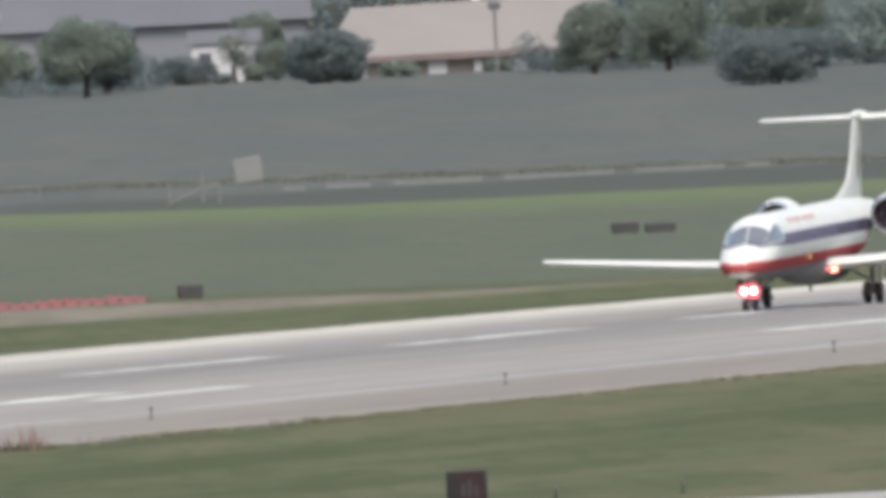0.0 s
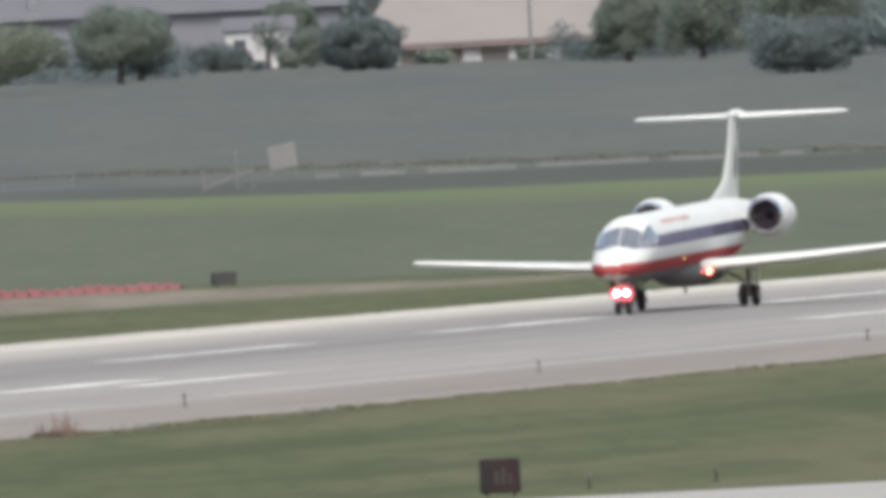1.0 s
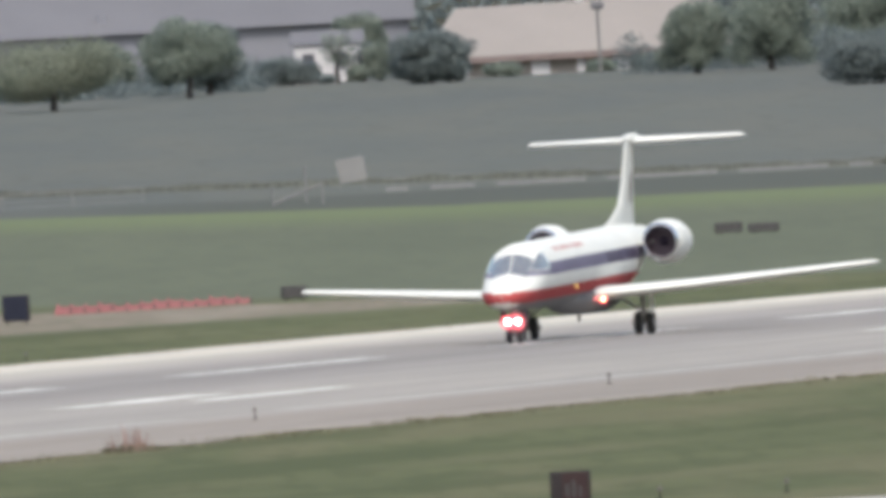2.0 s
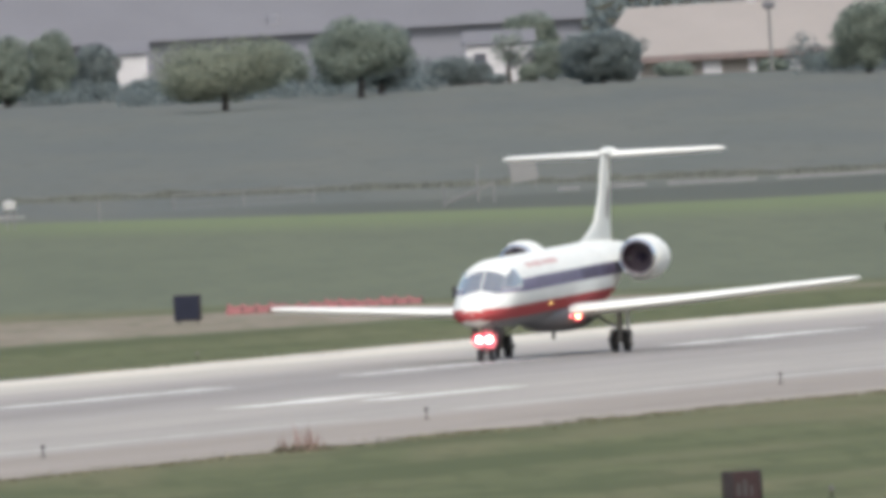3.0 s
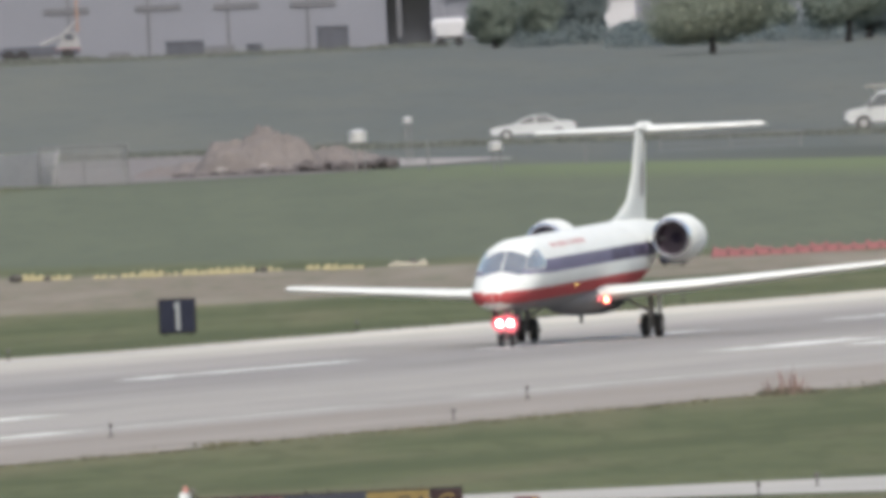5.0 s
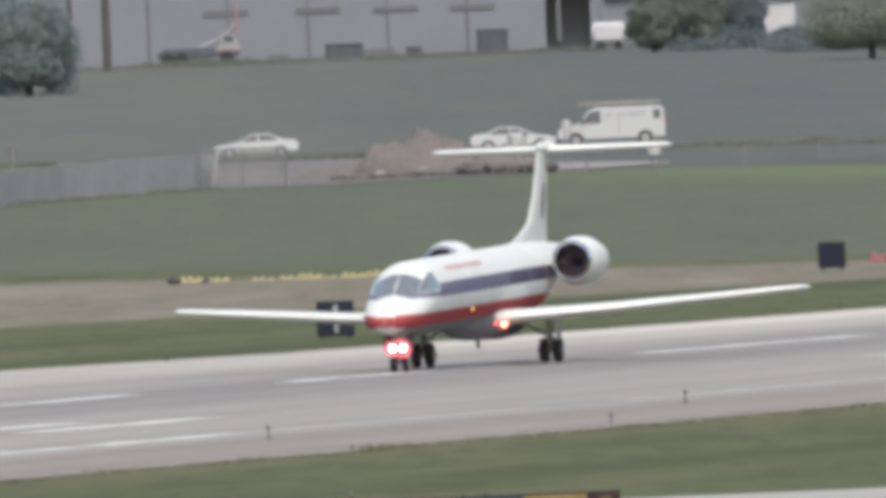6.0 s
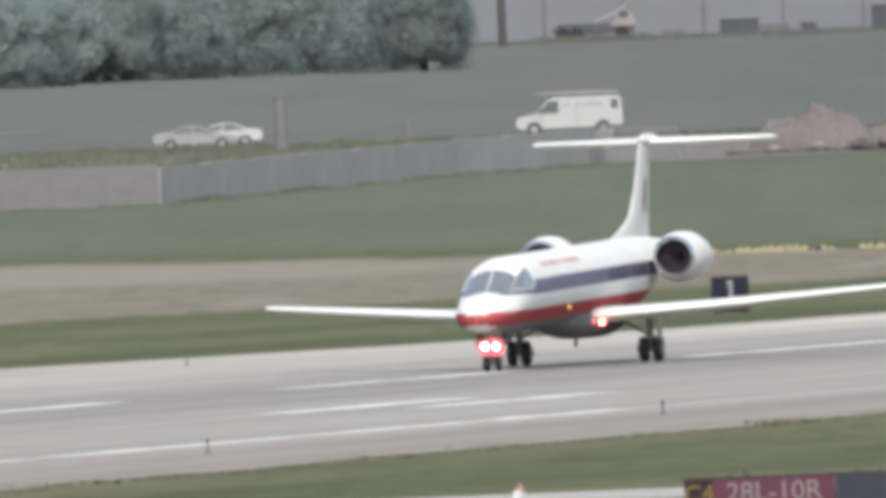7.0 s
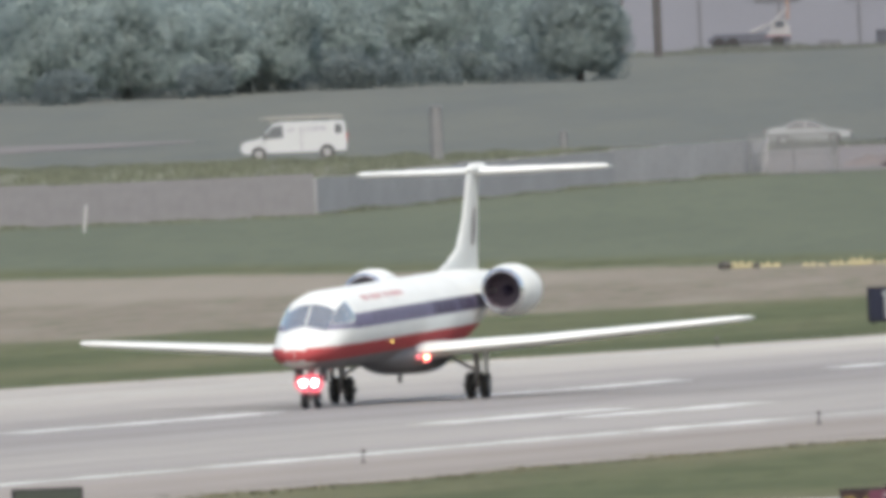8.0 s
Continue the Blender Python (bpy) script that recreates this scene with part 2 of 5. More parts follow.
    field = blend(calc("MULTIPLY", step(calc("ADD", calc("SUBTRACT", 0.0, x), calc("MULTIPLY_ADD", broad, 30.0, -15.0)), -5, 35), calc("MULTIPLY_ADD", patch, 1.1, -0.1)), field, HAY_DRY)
    # Dark band of long grass, its shade put into the colour.
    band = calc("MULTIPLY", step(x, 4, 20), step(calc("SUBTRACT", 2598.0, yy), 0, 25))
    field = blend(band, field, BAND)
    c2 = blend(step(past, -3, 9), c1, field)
    l.new(c2, b.inputs["Base Color"])
    bp = n.new("ShaderNodeBump")
    bp.inputs["Strength"].default_value, bp.inputs["Distance"].default_value = 0.3, 0.1
    l.new(fine, bp.inputs["Height"]), l.new(bp.outputs[0], b.inputs["Normal"])
    return m


FAR_C = (0.074, 0.086, 0.062)
STRAW, GRASS_DARK = (0.118, 0.109, 0.064), (0.056, 0.066, 0.031)
DRY_C, DRY_D = (0.112, 0.112, 0.075), (0.208, 0.187, 0.152)
GRASS_A, GRASS_B, GRASS_C = (0.065, 0.077, 0.037), (0.092, 0.099, 0.049), (0.076, 0.085, 0.043)
DRY_A, DRY_B = (0.172, 0.149, 0.118), (0.146, 0.129, 0.1)
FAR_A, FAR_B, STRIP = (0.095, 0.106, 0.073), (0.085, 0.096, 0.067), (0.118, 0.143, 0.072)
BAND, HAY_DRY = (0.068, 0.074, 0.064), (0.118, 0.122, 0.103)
# Field colours are greyed to stand in for haze over the slope.
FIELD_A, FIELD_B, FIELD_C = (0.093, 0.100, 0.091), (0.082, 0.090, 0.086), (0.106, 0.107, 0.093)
bm = bmesh.new()
xs = [-4900, -1500, -600, -300, -200, -150, -100, -50, 0, 50, 100, 150, 200, 300, 600, 1500, 4900]
ys = [-4900, -1500, -400, 0, 400, 800, 1000, 1200, 1500, 1800, 2000, 2100, 2150] + list(range(2200, 3501, 50)) + [3700, 4200, 4990]
loft(bm, [[(x, y, rise(y)) for x in xs] for y in ys], closed=False)
solid("ground", bm, field_material(), Matrix(), "mown green airfield grass rising to a hay field greyed for haze", "ground", kind="structure")



def runway_material():
    """Pale concrete, worn and rubber-marked along the middle, with beige shoulders."""
    m = material("runway_concrete", (0.296, 0.275, 0.247), 0.85, vary=0.2, scale=4, fine=9, stretch=(1, 0.03, 1))
    n, l = m.node_tree.nodes, m.node_tree.links
    base = n["Principled BSDF"].inputs["Base Color"].links[0].from_socket
    co = n.new("ShaderNodeTexCoord")
    xyz = n.new("ShaderNodeSeparateXYZ")
    l.new(co.outputs["Object"], xyz.inputs[0])
    mp = n.new("ShaderNodeMapping")
    mp.inputs["Scale"].default_value = (0.5, 0.006, 1)
    t = n.new("ShaderNodeTexNoise")
    t.inputs["Scale"].default_value, t.inputs["Detail"].default_value = 1.0, 4
    l.new(co.outputs["Object"], mp.inputs[0]), l.new(mp.outputs[0], t.inputs["Vector"])
    wob = n.new("ShaderNodeMath")
    wob.operation = "MULTIPLY_ADD"
    wob.inputs[1].default_value = 7.0
    l.new(t.outputs["Fac"], wob.inputs[0]), l.new(xyz.outputs[0], wob.inputs[2])
    out = base
    for stops, colour, amount in (((-7, -1, 8, 17), (0.168, 0.158, 0.152), 0.8), ((33, 36, 60, 70), (0.196, 0.174, 0.152), 0.9), ((-70, -60, -17, -9), (0.44, 0.425, 0.375), 0.9)):
        r = n.new("ShaderNodeValToRGB")
        mr = n.new("ShaderNodeMapRange")
        mr.inputs["From Min"].default_value, mr.inputs["From Max"].default_value = -80, 80
        l.new(wob.outputs[0], mr.inputs["Value"]), l.new(mr.outputs["Result"], r.inputs["Fac"])
        e = r.color_ramp.elements
        e[0].position, e[0].color = (stops[0] + 83) / 160, (0, 0, 0, 1)
        e[1].position, e[1].color = (stops[1] + 83) / 160, (amount,) * 3 + (1,)
        for pos, v in ((stops[2], amount), (stops[3], 0)):
            k = e.new((pos + 83) / 160)
            k.color = (v, v, v, 1)
        amount_of = r.outputs["Color"]
        if stops[0] == -70:
            # Far strip's paler tone grows from 110 to 240 m along.
            worn = n.new("ShaderNodeMapRange")
            worn.inputs["From Min"].default_value, worn.inputs["From Max"].default_value, worn.inputs["To Min"].default_value = 110, 240, 0.3
            l.new(xyz.outputs[1], worn.inputs["Value"])
            less = n.new("ShaderNodeMath")
            less.operation = "MULTIPLY"
            l.new(amount_of, less.inputs[0]), l.new(worn.outputs["Result"], less.inputs[1])
            amount_of = less.outputs[0]
        mix = n.new("ShaderNodeMix")
        mix.data_type, mix.blend_type = "RGBA", "MULTIPLY"
        l.new(amount_of, mix.inputs[0]), l.new(out, mix.inputs[6])
        mix.inputs[7].default_value = (colour[0] / 0.234, colour[1] / 0.223, colour[2] / 0.206, 1)
        out = mix.outputs[2]
    l.new(out, n["Principled BSDF"].inputs["Base Color"])
    return m


CONCRETE = runway_material()
STRIPE = material("runway_paint", (0.74, 0.74, 0.70), 0.7, scale=3.5, fine=5, stretch=(1, 0.1, 1), second=(0.36, 0.35, 0.33))
TAXI = material("taxiway_concrete", (0.325, 0.31, 0.282), 0.85, vary=0.1, scale=9)


def sheet(name, pts, mat, z, label, category, kind="structure", thick=0.0):
    bm = bmesh.new()
    f = bm.faces.new([bm.verts.new((x, y, z)) for x, y in pts])
    if thick:
        r = bmesh.ops.extrude_face_region(bm, geom=[f])
        bmesh.ops.translate(bm, vec=(0, 0, -thick), verts=[v for v in r["geom"] if isinstance(v, bmesh.types.BMVert)])
    return solid(name, bm, mat, RW, label, category, kind=kind, smooth=False)


def edge_far(s):
    """Where the concrete ends on the far side."""
    for (xa, sa), (xb, sb) in zip(EDGE_FAR, EDGE_FAR[1:]):
        if sa <= s <= sb:
            return xa + (xb - xa) * (s - sa) / (sb - sa)
    return -37.0


EDGE_FAR = [(-36, 60), (-34.5, 110), (-32.3, 132), (-27.5, 160), (-24, 190), (-22.8, 270), (-22.5, 330), (-21, 400), (-19.5, 450), (-18, 700), (-18, 1500)]
sheet("runway", [(47 + 0.8 * noise.noise(Vector((s * 0.05, 0, 0))) + 0.7 * noise.noise(Vector((s * 0.23, 3, 0))), s) for s in range(-1300, 1500, 5)] + EDGE_FAR[::-1] + [(-38, -1300)], CONCRETE, 0.03, "pale grey concrete runway with dark rubber marks", "runway", thick=0.2)

FADED = material("faded_runway_paint", (0.36, 0.35, 0.33), 0.75, vary=0.2, scale=30, fine=8, stretch=(1, 0.5, 1), second=(0.29, 0.28, 0.265))


def bar(lat, s0, s1, w, name="runway_stripe", label="worn white painted runway stripe", mat=None):
    bm = bmesh.new()
    n = max(2, int((s1 - s0) / 3))
    ring = []
    for k in range(n + 1):
        s = s0 + (s1 - s0) * k / n
        e = 0.45 * noise.noise(Vector((s * 0.21, lat, 0)))
        ring.append([(lat - w / 2 + e, s, 0), (lat + w / 2 + e, s, 0)])
    loft(bm, ring, closed=False)
    return solid(name, bm, mat or STRIPE, RW @ pose(0, 0, 0.04), label, "stripe", kind="structure", smooth=False)


for k in range(-8, 12):
    bar(0.4, -55 + 61 * k, -18 + 61 * k, 1.2, "centreline_stripe", "worn white dashed runway centreline stripe")
for s0, s1 in ((-1200, -262), (-258, -184), (-181, -125), (-123, -104)):
    bar(32.0, s0, s1, 1.0, "runway_edge_stripe", "worn white runway edge stripe")
for s0, s1 in ((-104, -60), (-46, 12), (30, 1100)):
    bar(32.0, s0, s1, 0.9, "runway_edge_stripe", "worn-off pale runway edge stripe", FADED)
bar(-22.0, -1200, 260, 0.9, "runway_edge_stripe", "worn white runway edge stripe", FADED)
for s in (-76, 78, 230):
    bar(16.8, s, s + 26, 1.5, "touchdown_bar", "worn white touchdown zone bar")
    bar(20.6, s + 2, s + 28, 1.2, "touchdown_bar", "worn white touchdown zone bar")

# ---- regional jet: local x forward, y to its left, z up, origin on the ground under the main wheels ----


# x, top, bottom and half width of the nose
NOSE = [(11.4, 3.40, 1.10, 1.15), (12.4, 3.40, 1.10, 1.145), (13.1, 3.34, 1.12, 1.11), (13.7, 3.10, 1.15, 1.06), (14.3, 2.78, 1.19, 1.0), (14.9, 2.46, 1.18, 0.95), (15.5, 2.30, 1.22, 0.86), (16.1, 2.12, 1.28, 0.69), (16.5, 1.94, 1.37, 0.46), (16.66, 1.80, 1.48, 0.24), (16.7, 1.66, 1.62, 0.03)]


def sit(x):
    """The nose-low stance: how far the fuselage rises towards its tail."""
    return 0.018 * (12.0 - x)


def hull(x):
    """Centre height, half height and half width of the fuselage at x."""
    if x > 11.4:
        for a, b in zip(NOSE, NOSE[1:]):
            if x <= b[0] + 1e-6:
                k = (x - a[0]) / (b[0] - a[0])
                top, low, w = (a[i] + (b[i] - a[i]) * k for i in (1, 2, 3))
                return (top + low) / 2 + sit(x), (top - low) / 2, w
        return 1.78 + sit(x), 0.01, 0.01
    if x < -4.0:
        k = min(1.0, (-4.0 - x) / 8.6)
        r = 1.15 - 0.93 * k ** 1.5
        return 2.25 + sit(x) + 0.72 * k ** 1.3, r, r
    return 2.25 + sit(x), 1.15, 1.15


def hull_point(x, a, off=0.0):
    """On the skin at angle a (degrees above the horizontal, on the left side; 180-a on the right)."""
    zc, rz, ry = hull(x)
    return Vector((x, (ry + off) * math.cos(radians(a)), zc + (rz + off) * math.sin(radians(a))))


def level(x, z):
    """The angle on the skin at which it reaches height z."""
    zc, rz, ry = hull(x)
    return math.degrees(math.asin(max(-0.9995, min(0.9995, (z + sit(x) - zc) / rz))))


def band(bm, xs, z0, z1, off, side, thick=0.012):
    """A level stripe round the skin between two heights."""
    def ring(x, o):
        a, b = level(x, z0), level(x, z1)
        return [hull_point(x, q if side == 0 else 180 - q, o) for q in span(a, b, 14)]
    loft(bm, [ring(x, off) + ring(x, off - thick)[::-1] for x in xs])
    return bm


def skin(bm, xs, angles, off, thick=0.012):
    """A shell patch that hugs the fuselage."""
    outer = [[hull_point(x, a, off) for a in angles] for x in xs]
    inner = [[hull_point(x, a, off - thick) for a in angles] for x in xs]
    loft(bm, [o + i[::-1] for o, i in zip(outer, inner)])
    return bm


def span(a, b, n):
    return [a + (b - a) * k / n for k in range(n + 1)]


NOSE_XS = [n[0] for n in NOSE[::-1]]
BODY_XS = NOSE_XS + span(11.0, -4.0, 10) + span(-4.6, -12.6, 12)


def aerofoil(chord, thick, n=9):
    up = []
    for k in range(n + 1):
        u = (1 - math.cos(math.pi * k / n)) / 2
        t = thick * 2.6 * (0.2969 * math.sqrt(u) - 0.126 * u - 0.3516 * u * u + 0.2843 * u ** 3 - 0.1036 * u ** 4)
        up.append((u * chord, t * chord))
    low = [(u, -0.75 * t) for u, t in up[1:-1]]
    return up + low[::-1]


def wing_rings(stations):
    """stations: (leading edge x, y, z, chord, thickness ratio)."""
    return [[(le - u, y, z + t) for u, t in aerofoil(c, th)] for le, y, z, c, th in stations]


def fin_rings(stations):
    return [[(le - u, t, z) for u, t in aerofoil(c, th)] for le, z, c, th in stations]


def wheel(parent, name, at, r, w):
    bm = bmesh.new()
    lathe(bm, [(-w / 2, r * 0.55), (-w / 2, r * 0.86), (-w * 0.36, r * 0.97), (0, r), (w * 0.36, r * 0.97), (w / 2, r * 0.86), (w / 2, r * 0.55)], (0, 0, 0), 20, "y")
    t = part(name, bm, TYRE, parent, "black aircraft wheel", at=Matrix.Translation(at))
    bm = bmesh.new()
    lathe(bm, [(-w * 0.42, 0.01), (-w * 0.42, r * 0.2), (-w * 0.3, r * 0.5), (-w * 0.45, r * 0.58), (w * 0.45, r * 0.58), (w * 0.3, r * 0.5), (w * 0.42, r * 0.2), (w * 0.42, 0.01)], (0, 0, 0), 16, "y")
    part("rim", bm, METAL, t, "grey metal rim")
    return t


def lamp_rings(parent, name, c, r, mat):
    """A lamp whose red glow is added as emitting rings: hot filament, pink middle, red rim and dim outer edge, each set
    back a little.
    """
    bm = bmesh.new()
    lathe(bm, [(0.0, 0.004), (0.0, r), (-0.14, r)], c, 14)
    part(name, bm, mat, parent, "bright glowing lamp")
    for label, a, b, m in (("pink ring standing for inner lamp glow", 1.0, 1.7, LAMP_PINK), ("red ring standing for lamp glow", 1.7, 2.6, LAMP_RED), ("dim red ring standing for outer lamp glow", 2.6, 3.4, LAMP_DIM)):
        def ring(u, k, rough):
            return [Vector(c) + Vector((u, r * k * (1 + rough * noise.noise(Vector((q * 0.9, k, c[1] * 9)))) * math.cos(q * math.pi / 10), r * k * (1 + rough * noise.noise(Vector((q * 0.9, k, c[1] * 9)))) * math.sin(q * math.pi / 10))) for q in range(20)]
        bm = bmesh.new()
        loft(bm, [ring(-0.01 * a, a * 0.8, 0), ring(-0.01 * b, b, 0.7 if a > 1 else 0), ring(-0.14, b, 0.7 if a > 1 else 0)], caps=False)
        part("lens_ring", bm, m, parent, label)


def regional_jet():
    jet = thing("regional_jet", Matrix(), "white twin-engine regional jet with red and blue stripes on the runway", "airplane")
    bm = bmesh.new()
    loft(bm, [[hull_point(x, 360 * k / 40) for k in range(40)] for x in BODY_XS])
    body = part("fuselage", bm, WHITE, jet)
    # livery bands and grey belly
    band_xs = BODY_XS[3:-5]
    for side in (0, 1):
        def ang(a, side=side):
            return a if side == 0 else 180 - a
        bm = bmesh.new()
        band(bm, [x for x in band_xs if x < 13.2], 2.28, 2.70, 0.006, side)
        part("blue_stripe", bm, BLUE, body, "dark blue stripe along the windows")
        bm = bmesh.new()
        band(bm, span(15.1, 13.0, 10), 2.31, 2.43, 0.009, side)
        part("blue_line", bm, BLUE, body, "thin blue line under the windscreen")
        bm = bmesh.new()
        band(bm, BODY_XS[:-5], 1.44, 1.84, 0.006, side)
        part("red_stripe", bm, RED, body, "red stripe along the side")
        bm = bmesh.new()
        band(bm, BODY_XS[3:-8], 1.0, 1.435, 0.005, side)
        part("belly_panel", bm, GREY_BELLY, body, "grey belly paint darkened for its shade")
        for xa, xb in ((1.6, -1.7), (-2.2, -4.4)):
            bm = bmesh.new()
            band(bm, span(xa, xb, 8), 2.30, 2.68, 0.010, side)
            part("blue_panel", bm, NAVY, body, "darker blue stretch of the window stripe")
        # cabin windows
        win = None
        for k in range(17):
            x = 10.2 - 0.82 * k
            bm = bmesh.new()
            skin(bm, [x - 0.13, x, x + 0.13], [ang(a) for a in span(8, 24, 3)], 0.012)
            if win is None:
                win = part("cabin_window", bm, CABIN_GLASS, body, "small dark cabin window")
                me, x0 = win.data, x
            else:
                bm.free()
                o = new("cabin_window", me)
                o.parent = body
                o.location = (x - x0, 0, sit(x) - sit(x0))
        # windscreen: a front pane, a swept corner pane and a small side pane
        bm = bmesh.new()
        skin(bm, span(15.0, 13.82, 8), [ang(a) for a in span(49.5, 89.0, 8)], 0.012)
        part("windscreen_pane", bm, GLASS, body, "reflective grey windscreen pane")
        for x0, x1, z0, a1 in ((14.6, 13.4, 2.46, 48.6), (13.36, 12.85, 2.5, 47)):
            rows = [[ang(a) for a in span(min(level(x, z0), a1 - 1), a1, 8)] for x in span(x0, x1, 8)]
            bm = bmesh.new()
            outer = [[hull_point(x, a, 0.012) for a in r] for x, r in zip(span(x0, x1, 8), rows)]
            inner = [[hull_point(x, a, 0.0) for a in r] for x, r in zip(span(x0, x1, 8), rows)]
            loft(bm, [o + q[::-1] for o, q in zip(outer, inner)])
            part("windscreen_pane", bm, GLASS, body, "dark reflective side pane")
    bm = bmesh.new()
    skin(bm, span(12.4, 11.6, 3), span(-30, 38, 8), 0.004)
    part("cabin_door", bm, WHITE, body)
    for side in (1, -1):
        bm = bmesh.new()
        loft(bm, wing_rings([(3.9, 0.3 * side, 1.42, 5.4, 0.22), (3.0, 1.3 * side, 1.45, 4.6, 0.22), (1.6, 4.2 * side, 1.61, 2.75, 0.28), (-0.65, 9.6 * side, 1.99, 1.25, 0.33), (-0.85, 9.95 * side, 2.02, 1.0, 0.28), (-1.25, 10.02 * side, 2.03, 0.5, 0.1)]))
        w = part("wing", bm, WHITE, jet, "thin swept white wing")
        for y in (3.0, 5.6):
            bm = bmesh.new()
            lathe(bm, [(1.2, 0.01), (0.8, 0.09), (0, 0.13), (-0.9, 0.08), (-1.3, 0.01)], (-0.3 - 0.25 * y + 0.2, y * side, 1.42 + 0.055 * y), 10)
            part("flap_fairing", bm, WHITE, w)
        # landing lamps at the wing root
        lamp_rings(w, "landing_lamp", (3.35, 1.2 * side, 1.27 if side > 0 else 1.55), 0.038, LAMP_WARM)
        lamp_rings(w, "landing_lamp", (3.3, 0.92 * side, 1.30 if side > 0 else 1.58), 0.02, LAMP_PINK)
        # engine
        c = (0, (1.96 if side > 0 else 2.14) * side, 3.09)
        bm = bmesh.new()
        prof = [(-4.42, 0.53), (-4.36, 0.57), (-4.42, 0.61), (-4.75, 0.70), (-5.4, 0.77), (-6.3, 0.76), (-7.3, 0.64), (-8.1, 0.47), (-8.1, 0.43), (-7.6, 0.45)]
        lathe(bm, prof, c, 32)
        eng = part("engine", bm, WHITE, jet, "white engine nacelle under the tail")
        bm = bmesh.new()
        lathe(bm, [(-4.44, 0.53), (-4.37, 0.545), (-4.335, 0.585), (-4.37, 0.625), (-4.47, 0.655)], c, 32)
        part("intake_lip", bm, LIP, eng, "polished metal intake lip")
        bm = bmesh.new()
        lathe(bm, [(-4.42, 0.537), (-4.9, 0.52), (-5.3, 0.52), (-5.3, 0.02)], c, 28)
        part("intake", bm, PLUM, eng, "dark intake duct")
        bm = bmesh.new()
        lathe(bm, [(-4.95, 0.01), (-5.05, 0.1), (-5.28, 0.17)], c, 16)
        part("spinner", bm, NAVY, eng, "dark fan spinner")
        bm = bmesh.new()
        lathe(bm, [(-7.7, 0.4), (-8.4, 0.33), (-8.4, 0.3), (-7.9, 0.3), (-7.9, 0.02)], c, 20)
        part("exhaust", bm, METAL, eng, "bare metal exhaust nozzle")
        bm = bmesh.new()
        loft(bm, wing_rings([(-5.0, 0.85 * side, 3.0, 2.6, 0.12), (-5.2, 1.6 * side, 3.1, 2.3, 0.12)]))
        part("pylon", bm, WHITE, eng)
        # tailplane
        bm = bmesh.new()
        loft(bm, wing_rings([(-10.45, 0.0, 6.55, 2.15, 0.29), (-10.7, 0.5 * side, 6.55, 2.0, 0.29), (-11.75, 3.6 * side, 6.57, 1.2, 0.33), (-12.0, 3.76 * side, 6.57, 0.8, 0.24)]))
        part("tailplane", bm, WHITE, jet, "white horizontal tailplane")
        # main gear
        bm = bmesh.new()
        rod(bm, (0.0, 2.0 * side, 1.5), (0, 2.03 * side, 0.42), 0.095)
        rod(bm, (0, 2.0 * side - 0.42, 0.39), (0, 2.0 * side + 0.42, 0.39), 0.06)
        rod(bm, (0.0, 2.0 * side, 0.8), (0.05, 1.05 * side, 1.35), 0.05)
        rod(bm, (0.15, 2.0 * side, 1.1), (0.32, 2.02 * side, 0.55), 0.035)
        g = part("main_gear", bm, METAL, jet, "grey main landing gear leg")
        bm = bmesh.new()
        box(bm, (0.05, 2.3 * side, 1.05), (0.7, 0.03, 0.75), 0.01)
        part("gear_door", bm, WHITE, g, "white gear door")
        for dy in (-0.21, 0.21):
            wheel(g, "wheel", (0, 2.03 * side + dy, 0.39), 0.39, 0.25)
    # fin with dorsal fillet, rudder and bullet fairing
    bm = bmesh.new()
    loft(bm, fin_rings([(-2.4, 3.3, 8.5, 0.02), (-3.9, 3.6, 6.9, 0.04), (-6.0, 3.95, 4.75, 0.07), (-7.6, 4.35, 3.2, 0.11), (-8.7, 5.2, 2.3, 0.135), (-9.35, 6.1, 1.9, 0.14), (-9.65, 6.55, 1.8, 0.135)]))
    fin = part("fin", bm, WHITE, jet, "white vertical tail fin")
    for side in (1, -1):
        bm = bmesh.new()
        loft(bm, fin_rings([(-9.35, 4.45, 0.22, 0.06), (-9.55, 4.95, 0.3, 0.06), (-9.8, 5.5, 0.2, 0.06)]))
        bmesh.ops.translate(bm, verts=bm.verts, vec=(0, 0.145 * side, 0))
        part("tail_mark", bm, TAIL_MARK, fin, "thin dark reddish tail mark")
    bm = bmesh.new()
    lathe(bm, [(-9.75, 0.01), (-10.0, 0.12), (-10.6, 0.2), (-11.6, 0.2), (-12.6, 0.1), (-13.0, 0.01)], (0, 0, 6.63), 14)
    part("bullet_fairing", bm, WHITE, fin)
    # wing-body fairing
    bm = bmesh.new()
    lathe(bm, [(5.9, 0.05), (4.8, 0.45), (2.5, 0.72), (-1.0, 0.74), (-2.8, 0.45), (-3.6, 0.05)], (0, 0, 0), 24)
    bmesh.ops.transform(bm, matrix=Matrix.Translation((0, 0, 1.38)) @ Matrix.Diagonal((1, 1.5, 0.82, 1)), verts=bm.verts)
    part("wing_fairing", bm, GREY_BELLY, jet, "grey belly fairing darkened for its shade")
    bm = bmesh.new()
    box(bm, (1.4, 0.0, 0.70), (0.34, 0.05, 0.3), 0.01)
    part("antenna", bm, DARK, body, "dark blade antenna")
    # lettering along the roof line, too small to read
    bm = bmesh.new()
    for xa, xb in ((10.4, 9.5), (9.2, 7.6), (7.2, 6.6), (6.3, 4.6)):
        skin(bm, span(xa, xb, 3), span(42, 52, 2), 0.008)
    part("name_bar", bm, RED_FADED, body, "faded red lettering bars")
    # nose gear
    bm = bmesh.new()
